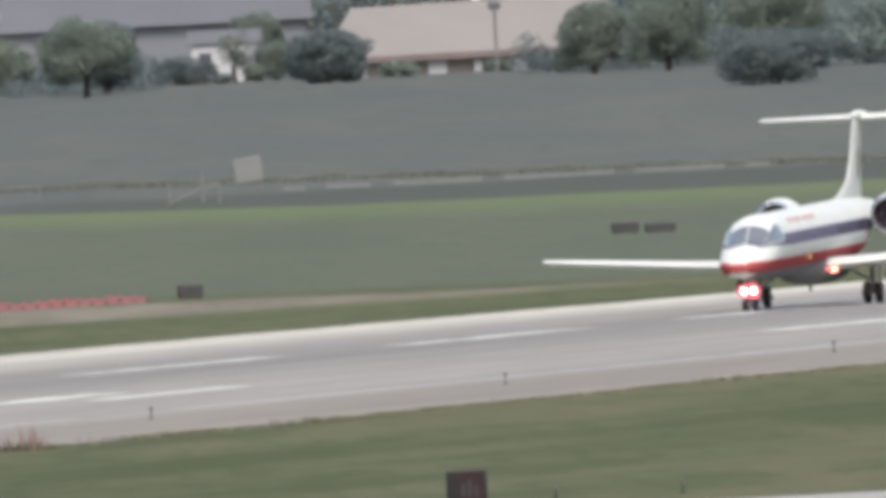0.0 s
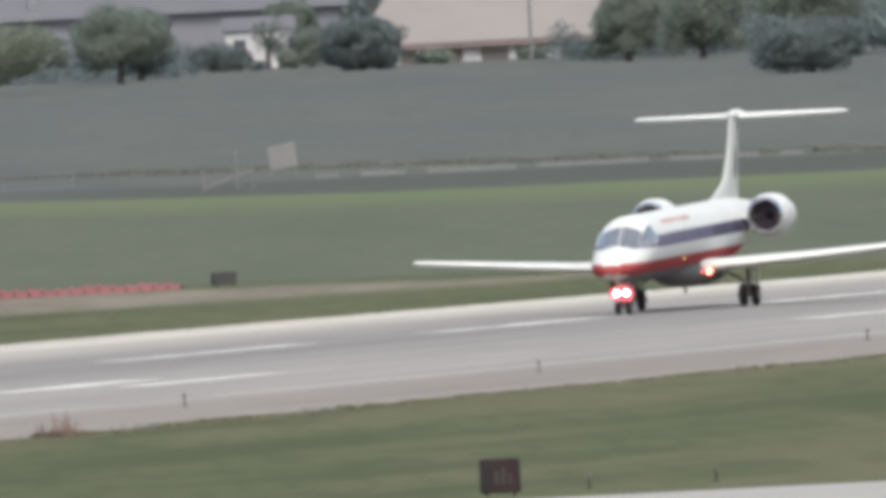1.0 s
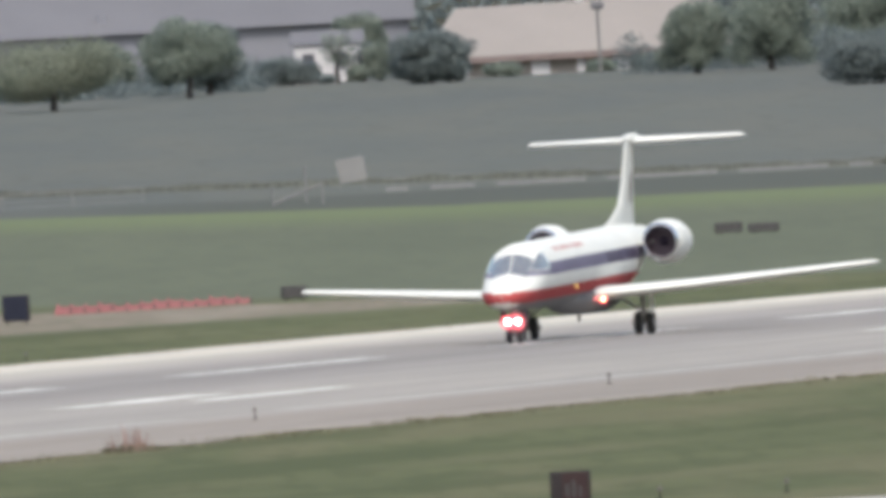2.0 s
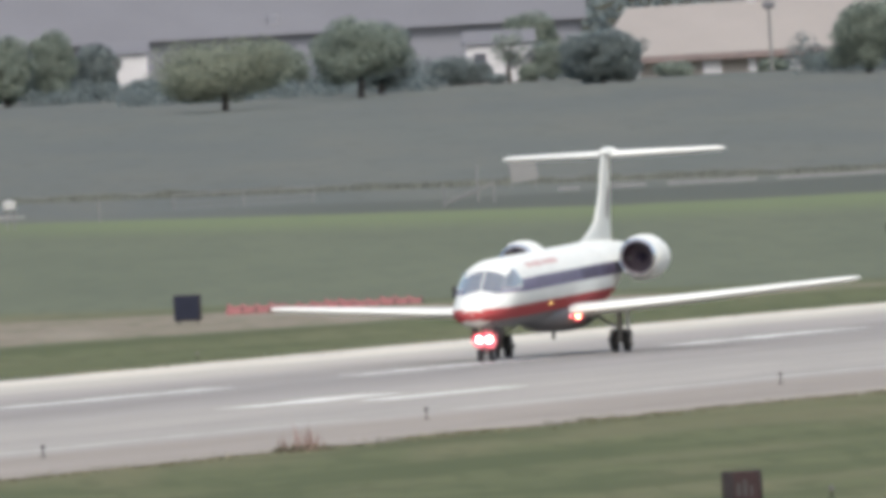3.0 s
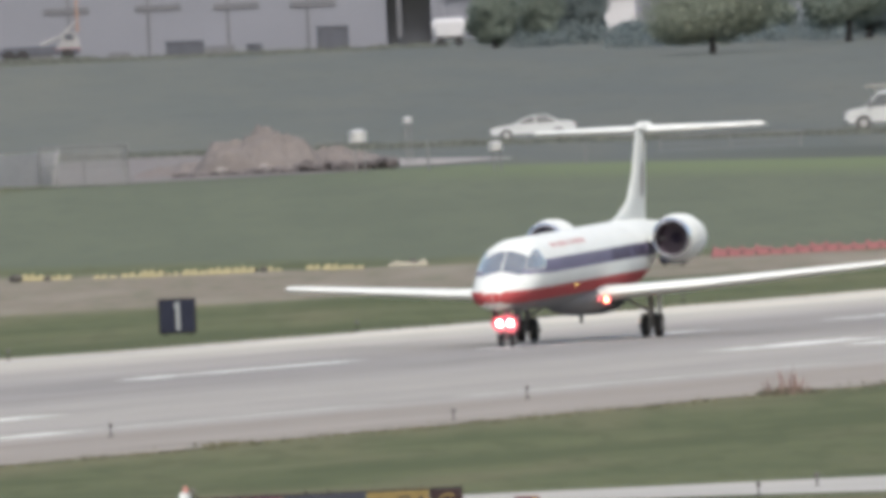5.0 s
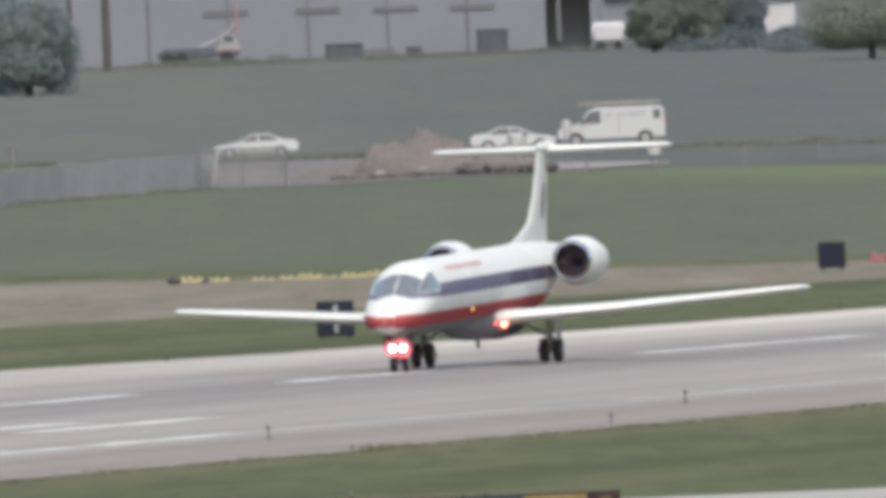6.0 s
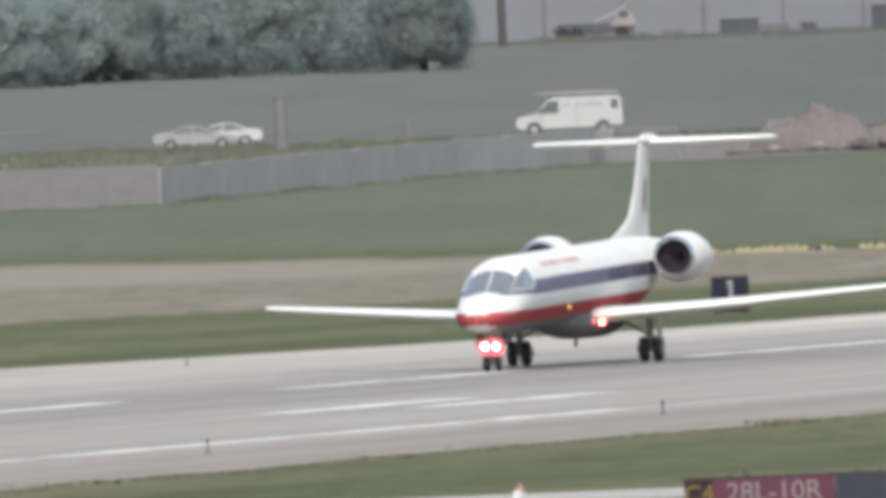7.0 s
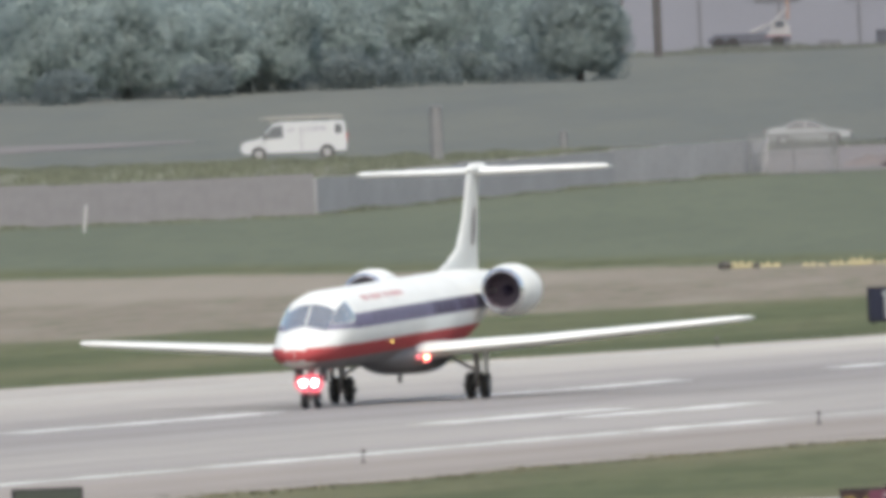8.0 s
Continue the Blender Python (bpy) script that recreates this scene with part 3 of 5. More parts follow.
    rod(bm, (14.45, 0, 1.3), (14.42, 0, 0.3), 0.075)
    rod(bm, (14.42, -0.24, 0.25), (14.42, 0.24, 0.25), 0.045)
    rod(bm, (14.42, 0, 0.75), (13.7, 0, 1.25), 0.04)
    rod(bm, (14.55, -0.28, 0.68), (14.55, 0.28, 0.68), 0.035)
    g = part("nose_gear", bm, METAL, jet, "grey nose landing gear leg")
    for side in (1, -1):
        wheel(g, "wheel", (14.42, 0.19 * side, 0.25), 0.25, 0.17)
        bm = bmesh.new()
        box(bm, (14.3, 0.36 * side, 1.02), (1.1, 0.03, 0.5), 0.01)
        part("gear_door", bm, DARK, g, "dark nose gear door")
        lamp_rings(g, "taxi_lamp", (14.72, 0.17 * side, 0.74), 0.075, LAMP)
    bm = bmesh.new()
    p = hull_point(7.6, -27, 0.02)
    lathe(bm, [(0.05, 0.01), (0.05, 0.032), (-0.08, 0.032)], p, 10)
    part("inspection_lamp", bm, LAMP_AMBER, body, "small amber lamp")
    return jet


jet = regional_jet()
JET_ALONG = [(0, 340.58), (0.5, 323.85), (1, 306.56), (1.5, 288.84), (2, 270.23), (2.2, 262.67), (3.3, 219.09), (3.5, 210.84), (4, 189.94), (4.5, 168.65), (4.7, 159.98), (5.8, 111.57), (6, 102.35), (6.5, 78.63), (7, 54.40), (7.5, 29.44), (8, 4.01)]

# ---- near airfield ----
taxi_pts = [(-120, 1203), (120, 1201), (120, 700), (2, 700), (2.5, 1112), (5.6, 1131), (10.0, 1146), (10.8, 1160), (9.4, 1167), (5.4, 1174), (0, 1180), (-120, 1184)]
bm = bmesh.new()
f = bm.faces.new([bm.verts.new((x, y, 0.02)) for x, y in taxi_pts])
bmesh.ops.triangulate(bm, faces=[f])
solid("taxiway", bm, TAXI, Matrix(), "pale concrete taxiway at the grass edge", "taxiway", kind="structure", smooth=False)

BLACK_SIGN = material("black_sign_face", (0.022, 0.025, 0.042), 0.6, vary=0.15, scale=0.5, gloss=0.1)
# Dark sign grey lifted to stand in for haze on the far signs.
FAR_SIGN = material("haze_lifted_sign_grey", (0.068, 0.067, 0.07), 0.7, vary=0.15, scale=0.4, gloss=0.1)
NUMERAL = material("numeral_white", (0.23, 0.25, 0.26), 0.5, vary=0.06, scale=0.4)
# Holding sign colours are darkened to carry the shade on its faces.
SIGN_WHITE = material("sign_white", (0.225, 0.195, 0.21), 0.5, vary=0.06, scale=0.4)
SIGN_RED = material("sign_red_shaded", (0.085, 0.018, 0.042), 0.5, vary=0.08, scale=0.5)
SIGN_NAVY = material("sign_navy_shaded", (0.022, 0.026, 0.045), 0.5, vary=0.1, scale=0.5)
SIGN_YELLOW = material("sign_yellow_shaded", (0.19, 0.135, 0.042), 0.5, vary=0.08, scale=0.5)
SIGN_BROWN = material("sign_brown", (0.046, 0.03, 0.032), 0.6, vary=0.2, scale=0.4, gloss=0.1)
CASE = material("sign_case", (0.034, 0.03, 0.033), 0.7, vary=0.15, scale=0.4, gloss=0.1)
ORANGE = material("barrier_orange", (0.225, 0.08, 0.085), 0.6, vary=0.12, scale=0.5)
YELLOW = material("barrier_yellow", (0.31, 0.275, 0.15), 0.6, vary=0.12, scale=0.5)
PALE = material("barrier_pale", (0.33, 0.31, 0.25), 0.6, vary=0.12, scale=0.5)
LAMP_CASE = material("lamp_casting", (0.11, 0.1, 0.095), 0.6, vary=0.1, scale=0.1)
STONE_DARK = material("dark_stone", (0.07, 0.065, 0.06), 0.9, vary=0.2, scale=0.3)


def writing(name, text, size, mat, parent, at):
    """Raised letters in the built-in font, turned into a mesh part."""
    cu = bpy.data.curves.new(name, "FONT")
    cu.body, cu.size, cu.extrude, cu.align_x, cu.align_y, cu.resolution_u = text, size, 0.006, "CENTER", "CENTER", 4
    cu.offset = 0.0
    tmp = bpy.data.objects.new(name, cu)
    scene.collection.objects.link(tmp)
    me = bpy.data.meshes.new_from_object(tmp.evaluated_get(bpy.context.evaluated_depsgraph_get()))
    bpy.data.objects.remove(tmp)
    bpy.data.curves.remove(cu)
    me.materials.clear()
    me.materials.append(mat)
    ob = new(name, me)
    ob.parent = parent
    ob.matrix_basis = at @ pose(0, 0, 0, 90)
    return ob


def legs(parent, xs, h, r=0.03):
    for x in xs:
        bm = bmesh.new()
        rod(bm, (x, 0, -0.05), (x, 0, h), r, seg=8)
        part("leg", bm, CASE, parent)


def distance_sign(name, m, w, h, label, face=BLACK_SIGN, numeral=False, clear=0.12):
    s = thing(name, m, label, "sign")
    bm = bmesh.new()
    box(bm, (0, 0, clear + h / 2), (w, 0.28, h), 0.03)
    body = part("case", bm, CASE, s)
    bm = bmesh.new()
    box(bm, (0, -0.146, clear + h / 2), (w * 0.93, 0.012, h * 0.92), 0.004)
    part("face", bm, face, s)
    legs(s, (-w * 0.35, w * 0.35), clear + 0.02)
    if numeral:
        bm = bmesh.new()
        box(bm, (0.02, -0.158, clear + h * 0.5), (0.13, 0.014, h * 0.8), 0.003)
        box(bm, (-0.07, -0.158, clear + h * 0.8), (0.09, 0.014, h * 0.08), 0.003)
        part("numeral", bm, NUMERAL, s, "tall white numeral one")
    return s


distance_sign("distance_sign", pose(-10.5, 1778, 0, 0, 0, 1), 1.27, 1.2, "black runway distance sign with a white numeral", numeral=True, clear=0.08)
distance_sign("distance_sign", pose(7.4, 2045, 0, 0, 0, -14), 1.05, 1.02, "dark square airfield sign turned to the runway")
distance_sign("distance_sign", pose(18.8, 2104, 0, 0, 0, 10), 1.0, 0.5, "low dark airfield sign beside red barriers", FAR_SIGN, clear=0.08)
distance_sign("guidance_sign", pose(39.7, 2295, rise(2295), 0, 0, 4), 1.2, 0.42, "long low dark guidance sign in the grass", FAR_SIGN, clear=0.08)
distance_sign("guidance_sign", pose(41.2, 2293, rise(2293), 0, 0, 2), 1.35, 0.36, "long low dark guidance sign in the grass", FAR_SIGN, clear=0.06)
s = distance_sign("guidance_sign", pose(17.0, 1213, 0, 0, 0, -8), 0.92, 0.8, "brownish black taxiway sign at the pavement edge", SIGN_BROWN, clear=0.08)
bm = bmesh.new()
box(bm, (-0.3, -0.156, 0.48), (0.25, 0.01, 0.72), 0.003)
part("dark_panel", bm, CASE, s, "darker panel of the sign face")
for x, w, hh, z in ((-0.06, 0.1, 0.3, 0.44), (0.09, 0.09, 0.38, 0.47), (0.24, 0.06, 0.26, 0.4)):
    bm = bmesh.new()
    box(bm, (x, -0.156, z), (w, 0.01, hh), 0.003)
    part("lettering_bar", bm, FAR_SIGN, s, "dull lettering bar")
distance_sign("guidance_sign", pose(-26.0, 1178, 0, 0, 0, 5), 1.6, 1.1, "dark green-black sign in the grass", material("sign_back", (0.03, 0.04, 0.03), 0.6, vary=0.15), clear=0.1)

# the long runway holding sign: separate boxes in one row
hold = thing("holding_sign", pose(-4.35, 1150, -0.06, 0, 0, -1), "long taxiway holding sign, red with white letters, navy and yellow", "sign")
SEGS = (("panel", -3.62, -2.98, SIGN_BROWN, "C4", SIGN_YELLOW, 0.55), ("panel", -2.98, -0.32, SIGN_RED, "28L-10R", SIGN_WHITE, 0.62), ("panel", -0.30, 1.52, SIGN_NAVY, "", None, 0), ("panel", 1.54, 2.90, SIGN_YELLOW, "\u2190C4", DARK, 0.58), ("panel", 2.92, 3.64, SIGN_BROWN, "C", SIGN_YELLOW, 0.6))
for name, x0, x1, mat, text, ink, size in SEGS:
    bm = bmesh.new()
    box(bm, ((x0 + x1) / 2, 0, 0.4), (x1 - x0, 0.3, 0.70), 0.02)
    p = part(name, bm, mat, hold)
    if text:
        if text[0] == "\u2190":
            bm = bmesh.new()
            box(bm, (x0 + 0.30, -0.158, 0.44), (0.34, 0.012, 0.07))
            for a in (40, -40):
                box(bm, (x0 + 0.21, -0.158, 0.44 + (0.07 if a > 0 else -0.07)), (0.26, 0.012, 0.06), turn=pose(0, 0, 0, 0, -a))
            part("arrow", bm, ink, p, "dark arrow to the side")
            text, cx = text[1:], (x0 + x1) / 2 + 0.26
        else:
            cx = (x0 + x1) / 2
        writing("lettering", text, size, ink, p, Matrix.Translation((cx, -0.155, 0.43)))
for x in (-3.3, -2.0, -0.6, 0.6, 1.9, 3.3):
    bm = bmesh.new()
    rod(bm, (x, 0, -0.05), (x, 0, 0.1), 0.04, seg=8)
    part("leg", bm, CASE, hold)
bm = bmesh.new()
box(bm, (0, 0.02, 0.762), (7.3, 0.3, 0.025), 0.004)
for k in range(60):
    box(bm, (-3.6 + 0.122 * k, 0.04, 0.785), (0.09, 0.1, 0.03 + 0.03 * abs(noise.noise(Vector((k * 0.7, 0, 0))))))
part("top_rail", bm, CASE, hold, "dark uneven top rail")
# small fittings on top of the sign
for x in (-2.6, -2.2, 0.2, 0.7):
    bm = bmesh.new()
    rod(bm, (x, 0.05, 0.74), (x, 0.05, 0.86), 0.025, seg=6)
    part("cap", bm, CASE, hold)

g = thing("guard_light", pose(0.7, 1162, 0), "small dark red runway guard light box", "light")
bm = bmesh.new()
box(bm, (0, 0, 0.2), (0.6, 0.25, 0.27), 0.05)
case = part("case", bm, material("guard_case", (0.10, 0.035, 0.03), 0.6, vary=0.12, scale=0.2), g)
for x in (-0.14, 0.16):
    bm = bmesh.new()
    lathe(bm, [(-0.14, 0.005), (-0.14, 0.04), (-0.11, 0.04)], (x, 0, 0.22), 12, "y")
    part("lens", bm, LAMP_AMBER if x > 0 else DARK, case, "amber lamp lens" if x > 0 else "dark lamp lens")
legs(g, (-0.2, 0.2), 0.1)


def edge_light(m, h, group, label, lens=True):
    e = thing("edge_light", m, label, "light", group)
    bm = bmesh.new()
    rod(bm, (0, 0, -0.05), (0, 0, h * 0.7), 0.018, 0.015, 8)
    part("stem", bm, CASE, e)
    bm = bmesh.new()
    lathe(bm, [(h * 0.62, 0.02), (h * 0.66, 0.055), (h * 0.78, 0.055), (h * 0.95, 0.04), (h, 0.01)], (0, 0, 0), 10, "z")
    part("lamp_head", bm, LAMP_CASE, e)
    bm = bmesh.new()
    lathe(bm, [(0.0, 0.01), (0.0, 0.08), (0.02, 0.08), (0.03, 0.01)], (0, 0, 0), 10, "z")
    part("base_plate", bm, CASE, e)
    return e


e0 = edge_light(RW @ pose(36.6, -61 * 3, 0.03), 0.36, "runway edge lights", "small dark runway edge light on a stem")
for k in (-2, -1, 0, 1, 2, 3):
    copy_thing(e0, RW @ pose(36.6, 60.96 * k, 0.03, 0, 0, 20 * k))
for k in range(-1, 5):
    copy_thing(e0, RW @ pose(-24.2, 113 + 60.96 * k - 61, 0.03, 0, 0, 30 * k))
t0 = edge_light(pose(7.3, 1185, 0), 0.34, "taxiway edge lights", "small dark taxiway edge light beside the pavement")
for x, y in ((5.9, 1171), (-1.0, 1399), (22.2, 1224), (19.2, 1222), (-7.0, 1214)):
    copy_thing(t0, pose(x, y, 0, 0, 0, x * 9))

# low crash barriers: a red row and a yellow row


def barrier(m, w, h, mat, group, label):
    b = thing("barrier", m, label, "barrier", group)
    bm = bmesh.new()
    ring = [(-0.22, 0.0), (-0.22, 0.12), (-0.1, h * 0.55), (-0.07, h), (0.07, h), (0.1, h * 0.55), (0.22, 0.12), (0.22, 0.0)]
    loft(bm, [[(w * (k / 10 - 0.5), y, z * (0.74 + 0.26 * min(1, k, 10 - k) + 0.8 * noise.noise(Vector((k * 0.61, h * 40, w))))) for y, z in ring] for k in range(11)])
    part("body", bm, mat, b, smooth=False)
    bm = bmesh.new()
    box(bm, (w / 2 + 0.04, 0, h * 0.4), (0.08, 0.12, h * 0.5), 0.02)
    part("coupling", bm, STONE_DARK, b)
    return b


rng = random.Random(4)
b0 = barrier(pose(9.4, 2092, 0, 0, 0, 0), 0.62, 0.42, ORANGE, "row of red barriers", "low red plastic barrier in a row on the grass")
for k in range(1, 14):
    copy_thing(b0, pose(9.4 + 0.56 * k, 2092 + 0.7 * k, -rng.uniform(0, 0.12), 0, 0, rng.uniform(-6, 6)))
y0 = barrier(pose(-18.5, 2146, 0, 0, 0, 0), 0.95, 0.26, YELLOW, "row of yellow barriers", "low yellow plastic barrier in a row on dry grass")
barrier(pose(-3.1, 2130, 0, 0, 0, 0), 1.6, 0.2, PALE, "row of yellow barriers", "low pale barrier at the end of a row")
x = -17.4
while x < -4.4:
    if rng.random() < 0.92:
        copy_thing(y0, pose(x, 2147 - 1.1 * (x + 20) + rng.uniform(-4, 4), -rng.uniform(0, 0.15), 0, rng.uniform(-5, 5), rng.uniform(-20, 20)))
    x += rng.uniform(0.65, 1.25)
for x, y, s in ((-19.2, 2143, 0.6), (-17.9, 2144, 0.35), (-2.9, 2139, 0.4), (-9.0, 2137, 0.35), (-13.2, 2142, 0.35)):
    bm = bmesh.new()
    bmesh.ops.create_icosphere(bm, subdivisions=2, radius=s / 2)
    for v in bm.verts:
        v.co *= 1 + 0.25 * noise.noise(v.co * 5 + Vector((x, 0, 0)))
        v.co.z *= 0.7
    solid("stone", bm, STONE_DARK, pose(x, y, s * 0.2), "dark stone lying on the dry grass", "stone")

# dry weeds at the runway edge
WEED = material("dry_weed", (0.225, 0.152, 0.135), 0.9, vary=0.15, scale=0.4, island=0.25)
WEED_GREEN = material("weed_base", (0.115, 0.105, 0.075), 0.9, vary=0.2, scale=0.3, island=0.25)


def blades(n, spread, height, rng, lean=0.3, width=0.03):
    vs, fs = [], []
    for _ in range(n):
        a, r = rng.uniform(0, 6.283), spread * math.sqrt(rng.random())
        x, y = r * math.cos(a), 0.6 * r * math.sin(a)
        hh = height * rng.uniform(0.35, 1.0) * (1 - 0.4 * r / spread)
        dx, dy, t = rng.uniform(-lean, lean) * hh, rng.uniform(-lean, lean) * hh, rng.uniform(0, 3.14)
        wx, wy = width * math.cos(t), width * math.sin(t)
        k = len(vs)
        vs += [(x - wx, y - wy, 0), (x + wx, y + wy, 0), (x + dx * 0.5 + wx * 0.7, y + dy * 0.5 + wy * 0.7, hh * 0.6), (x + dx * 0.5 - wx * 0.7, y + dy * 0.5 - wy * 0.7, hh * 0.6), (x + dx, y + dy, hh)]
        fs += [(k, k + 1, k + 2, k + 3), (k + 3, k + 2, k + 4)]
    me = bpy.data.meshes.new("blades")
    me.from_pydata(vs, [], fs)
    return me


weed = thing("dry_weed", pose(8.1, 1434, 0), "tuft of dry reddish weeds at the runway edge", "weed")
for name, n, sp, hh, mat, lean in (("stem_tuft", 50, 0.65, 0.95, WEED, 0.3), ("undergrowth", 260, 0.8, 0.32, WEED_GREEN, 0.5)):
    me = blades(n, sp, hh, rng, lean, 0.028)
    me.materials.append(mat)
    o = new(name, me)
    o.parent = weed

# ragged grass along the runway's edges
EDGE_GRASS = material("edge_grass", (0.128, 0.117, 0.076), 0.95, vary=0.2, scale=6, island=0.2, second=(0.1, 0.102, 0.06))
rng = random.Random(12)
for lat_of, n in ((lambda s: 47.2 + 0.8 * noise.noise(Vector((s * 0.05, 0, 0))) + 0.7 * noise.noise(Vector((s * 0.23, 3, 0))), 5200), (lambda s: edge_far(s) - 0.3, 4200)):
    vs, fs = [], []
    for _ in range(n):
        s = rng.uniform(-330, 420)
        tall = max(0.25, 0.55 + 1.1 * noise.noise(Vector((s * 0.11, 7, 0))))
        c = RW @ Vector((lat_of(s) + rng.gauss(0, 0.7), s, 0.0))
        for _ in range(3):
            hh = rng.uniform(0.04, 0.11) * tall
            dx, dy, t = rng.uniform(-0.12, 0.12), rng.uniform(-0.1, 0.1), rng.uniform(-0.5, 0.5)
            wx, wy = 0.045 * math.cos(t), 0.045 * math.sin(t)
            k = len(vs)
            q = c + Vector((rng.uniform(-0.2, 0.2), rng.uniform(-0.2, 0.2), 0))
            vs += [(q.x - wx, q.y - wy, 0), (q.x + wx, q.y + wy, 0), (q.x + dx, q.y + dy, hh)]
            fs.append((k, k + 1, k + 2))
    me = bpy.data.meshes.new("edge_grass")
    me.from_pydata(vs, [], fs)
    me.materials.append(EDGE_GRASS)
    tagged(new("edge_grass", me), "ragged dry grass along the runway edge", "grass", kind="stuff")

# ---- far side: walls, fence, spoil heap, trees, buildings ----
PALE_WALL = material("weathered_concrete_wall", (0.172, 0.171, 0.18), 0.9, vary=0.1, scale=4, fine=8)
# Brightened copy of the wall colour, making up for the oblique wall's missing sun.
PALE_WALL3 = material("light_matched_grey", (0.275, 0.275, 0.28), 0.9, vary=0.12, scale=3, fine=8)
KERB = material("weathered_kerb", (0.175, 0.182, 0.188), 0.9, vary=0.15, scale=2, fine=6)
WIRE = material("galvanised_mesh", (0.2, 0.205, 0.21), 0.6, 0.3, vary=0.1, scale=1)
POST = material("pale_post", (0.16, 0.163, 0.165), 0.8, vary=0.1, scale=0.6)
SOIL = material("dry_soil", (0.148, 0.131, 0.125), 0.95, vary=0.16, scale=1.2, fine=10, bump=0.6)
SAND = material("pale_sand", (0.23, 0.212, 0.20), 0.95, vary=0.1, scale=1.5)
ROCK = material("rubble", (0.115, 0.102, 0.102), 0.95, vary=0.2, scale=0.5, island=0.35)
TANK = material("white_tank", (0.38, 0.38, 0.38), 0.5, vary=0.06, scale=0.4)
ROAD = material("far_road", (0.095, 0.094, 0.09), 1.0, vary=0.1, scale=6)
VERGE = material("verge_grass", (0.122, 0.132, 0.088), 0.95, vary=0.22, scale=5, stretch=(1, 0.06, 1), second=(0.132, 0.118, 0.104))


def strip_sheet(name, rows, mat, label, category, dz=0.02):
    """A sheet on the land between two edges; rows of (x, near y, far y)."""
    bm = bmesh.new()
    loft(bm, [[land(x, a + (b - a) * k / 6, dz) for k in range(7)] for x, a, b in rows], closed=False)
    return solid(name, bm, mat, Matrix(), label, category, kind="structure", smooth=False)


strip_sheet("road", [(-400, 2935, 2961), (-60, 2743, 2769), (-45, 2736, 2762), (-20, 2716, 2742), (0, 2697, 2723), (15, 2669, 2695), (40, 2623, 2649), (120, 2475, 2501), (400, 1965, 1991)], ROAD, "grey public road across the rising field", "road", 0.03)
strip_sheet("verge", [(-200, 2590, 2755), (-52, 2575, 2745), (-42, 2610, 2725), (-38, 2650, 2700)], VERGE, "rough green verge behind the wall", "grass", 0.02)
strip_sheet("bare_strip", [(-22, 2566, 2690), (-18, 2562, 2704), (-13, 2566, 2700), (-8, 2572, 2680), (-5.5, 2580, 2630)], SOIL, "strip of brown bare soil beside the road", "soil", 0.03)
strip_sheet("bare_strip", [(-7.2, 2592, 2622), (-4, 2586, 2630), (-1.5, 2590, 2622), (1.6, 2602, 2610)], SAND, "strip of pale bare soil beside the road", "soil", 0.05)
strip_sheet("bare_strip", [(-110, 2880, 2925), (-66, 2868, 2915), (-60, 2882, 2912), (-55, 2895, 2903)], SOIL, "strip of pinkish bare soil beyond the road", "soil", 0.03)


def wall_run(name, pts, h, mat, label, thick=0.25, post_every=2.4, broken=False):
    """A low wall of panels between posts, one object of parts."""
    t = thing(name, Matrix.Translation(land(*pts[0])), label, "wall", kind="structure")
    base = land(*pts[0])
    for (xa, ya), (xb, yb) in zip(pts, pts[1:]):
        a, b = land(xa, ya) - base, land(xb, yb) - base
        n = max(1, round((xb - xa) / post_every))
        for k in range(n):
            if broken and noise.noise(Vector((k * 0.63, xa, 2))) < -0.12:
                continue
            p, q = a.lerp(b, k / n), a.lerp(b, (k + 1) / n)
            w = q - p
            turn = Matrix.Rotation(math.atan2(w.y, w.x), 4, "Z")
            bm = bmesh.new()
            hh = h + min(0.13, 0.35 * h) * noise.noise(Vector((xa + k * 3.1, 0, 0)))
            box(bm, (w.xy.length / 2, 0, hh / 2 - 0.15), (w.xy.length - 0.006, thick, hh + 0.3), 0.004)
            part("panel", bm, mat, t, smooth=False, at=Matrix.Translation(p) @ turn)
    return t


wall_run("low_wall", [(-95, 2422), (-41.0, 2446)], 1.95, PALE_WALL, "low weathered concrete panel wall along the grass")
wall_run("low_wall", [(-40.98, 2448), (-37, 2480), (-28, 2540), (-20.9, 2566)], 1.75, PALE_WALL3, "low grey concrete panel wall along the grass")


def mesh_fence(pts, h, label, top_only=False, name="wire_fence", every=2.6, rail=0.05):
    base = land(*pts[0])
    t = thing(name, Matrix.Translation(base), label, "fence", kind="structure")
    for (xa, ya), (xb, yb) in zip(pts, pts[1:]):
        a, b = land(xa, ya) - base, land(xb, yb) - base
        n = max(1, round((xb - xa) / every))
        for k in range(n + 1):
            p = a.lerp(b, k / n)
            bm = bmesh.new()
            rod(bm, p - Vector((0, 0, 0.2)), p + Vector((0, 0, h)), 0.045, seg=6)
            part("post", bm, POST, t)
        bm = bmesh.new()
        for z in (h - 0.02, h * 0.5, 0.12):
            rod(bm, a + Vector((0, 0, z)), b + Vector((0, 0, z)), rail if z > h * 0.8 else 0.02, seg=5)
        part("rail", bm, POST, t)
        if not top_only:
            bm = bmesh.new()
            m = int((xb - xa) / 0.14)
            for k in range(m):
                p, q = a.lerp(b, k / m), a.lerp(b, min(1, (k + 6) / m))
                for u, v in ((0.0, h), (h, 0.0)):
                    rod(bm, p + Vector((0, 0, u)), q + Vector((0, 0, v)), 0.02, seg=3)
            tagged(part("wire_mesh", bm, WIRE, t, "grey chain-link mesh"), kind="stuff")
    return t


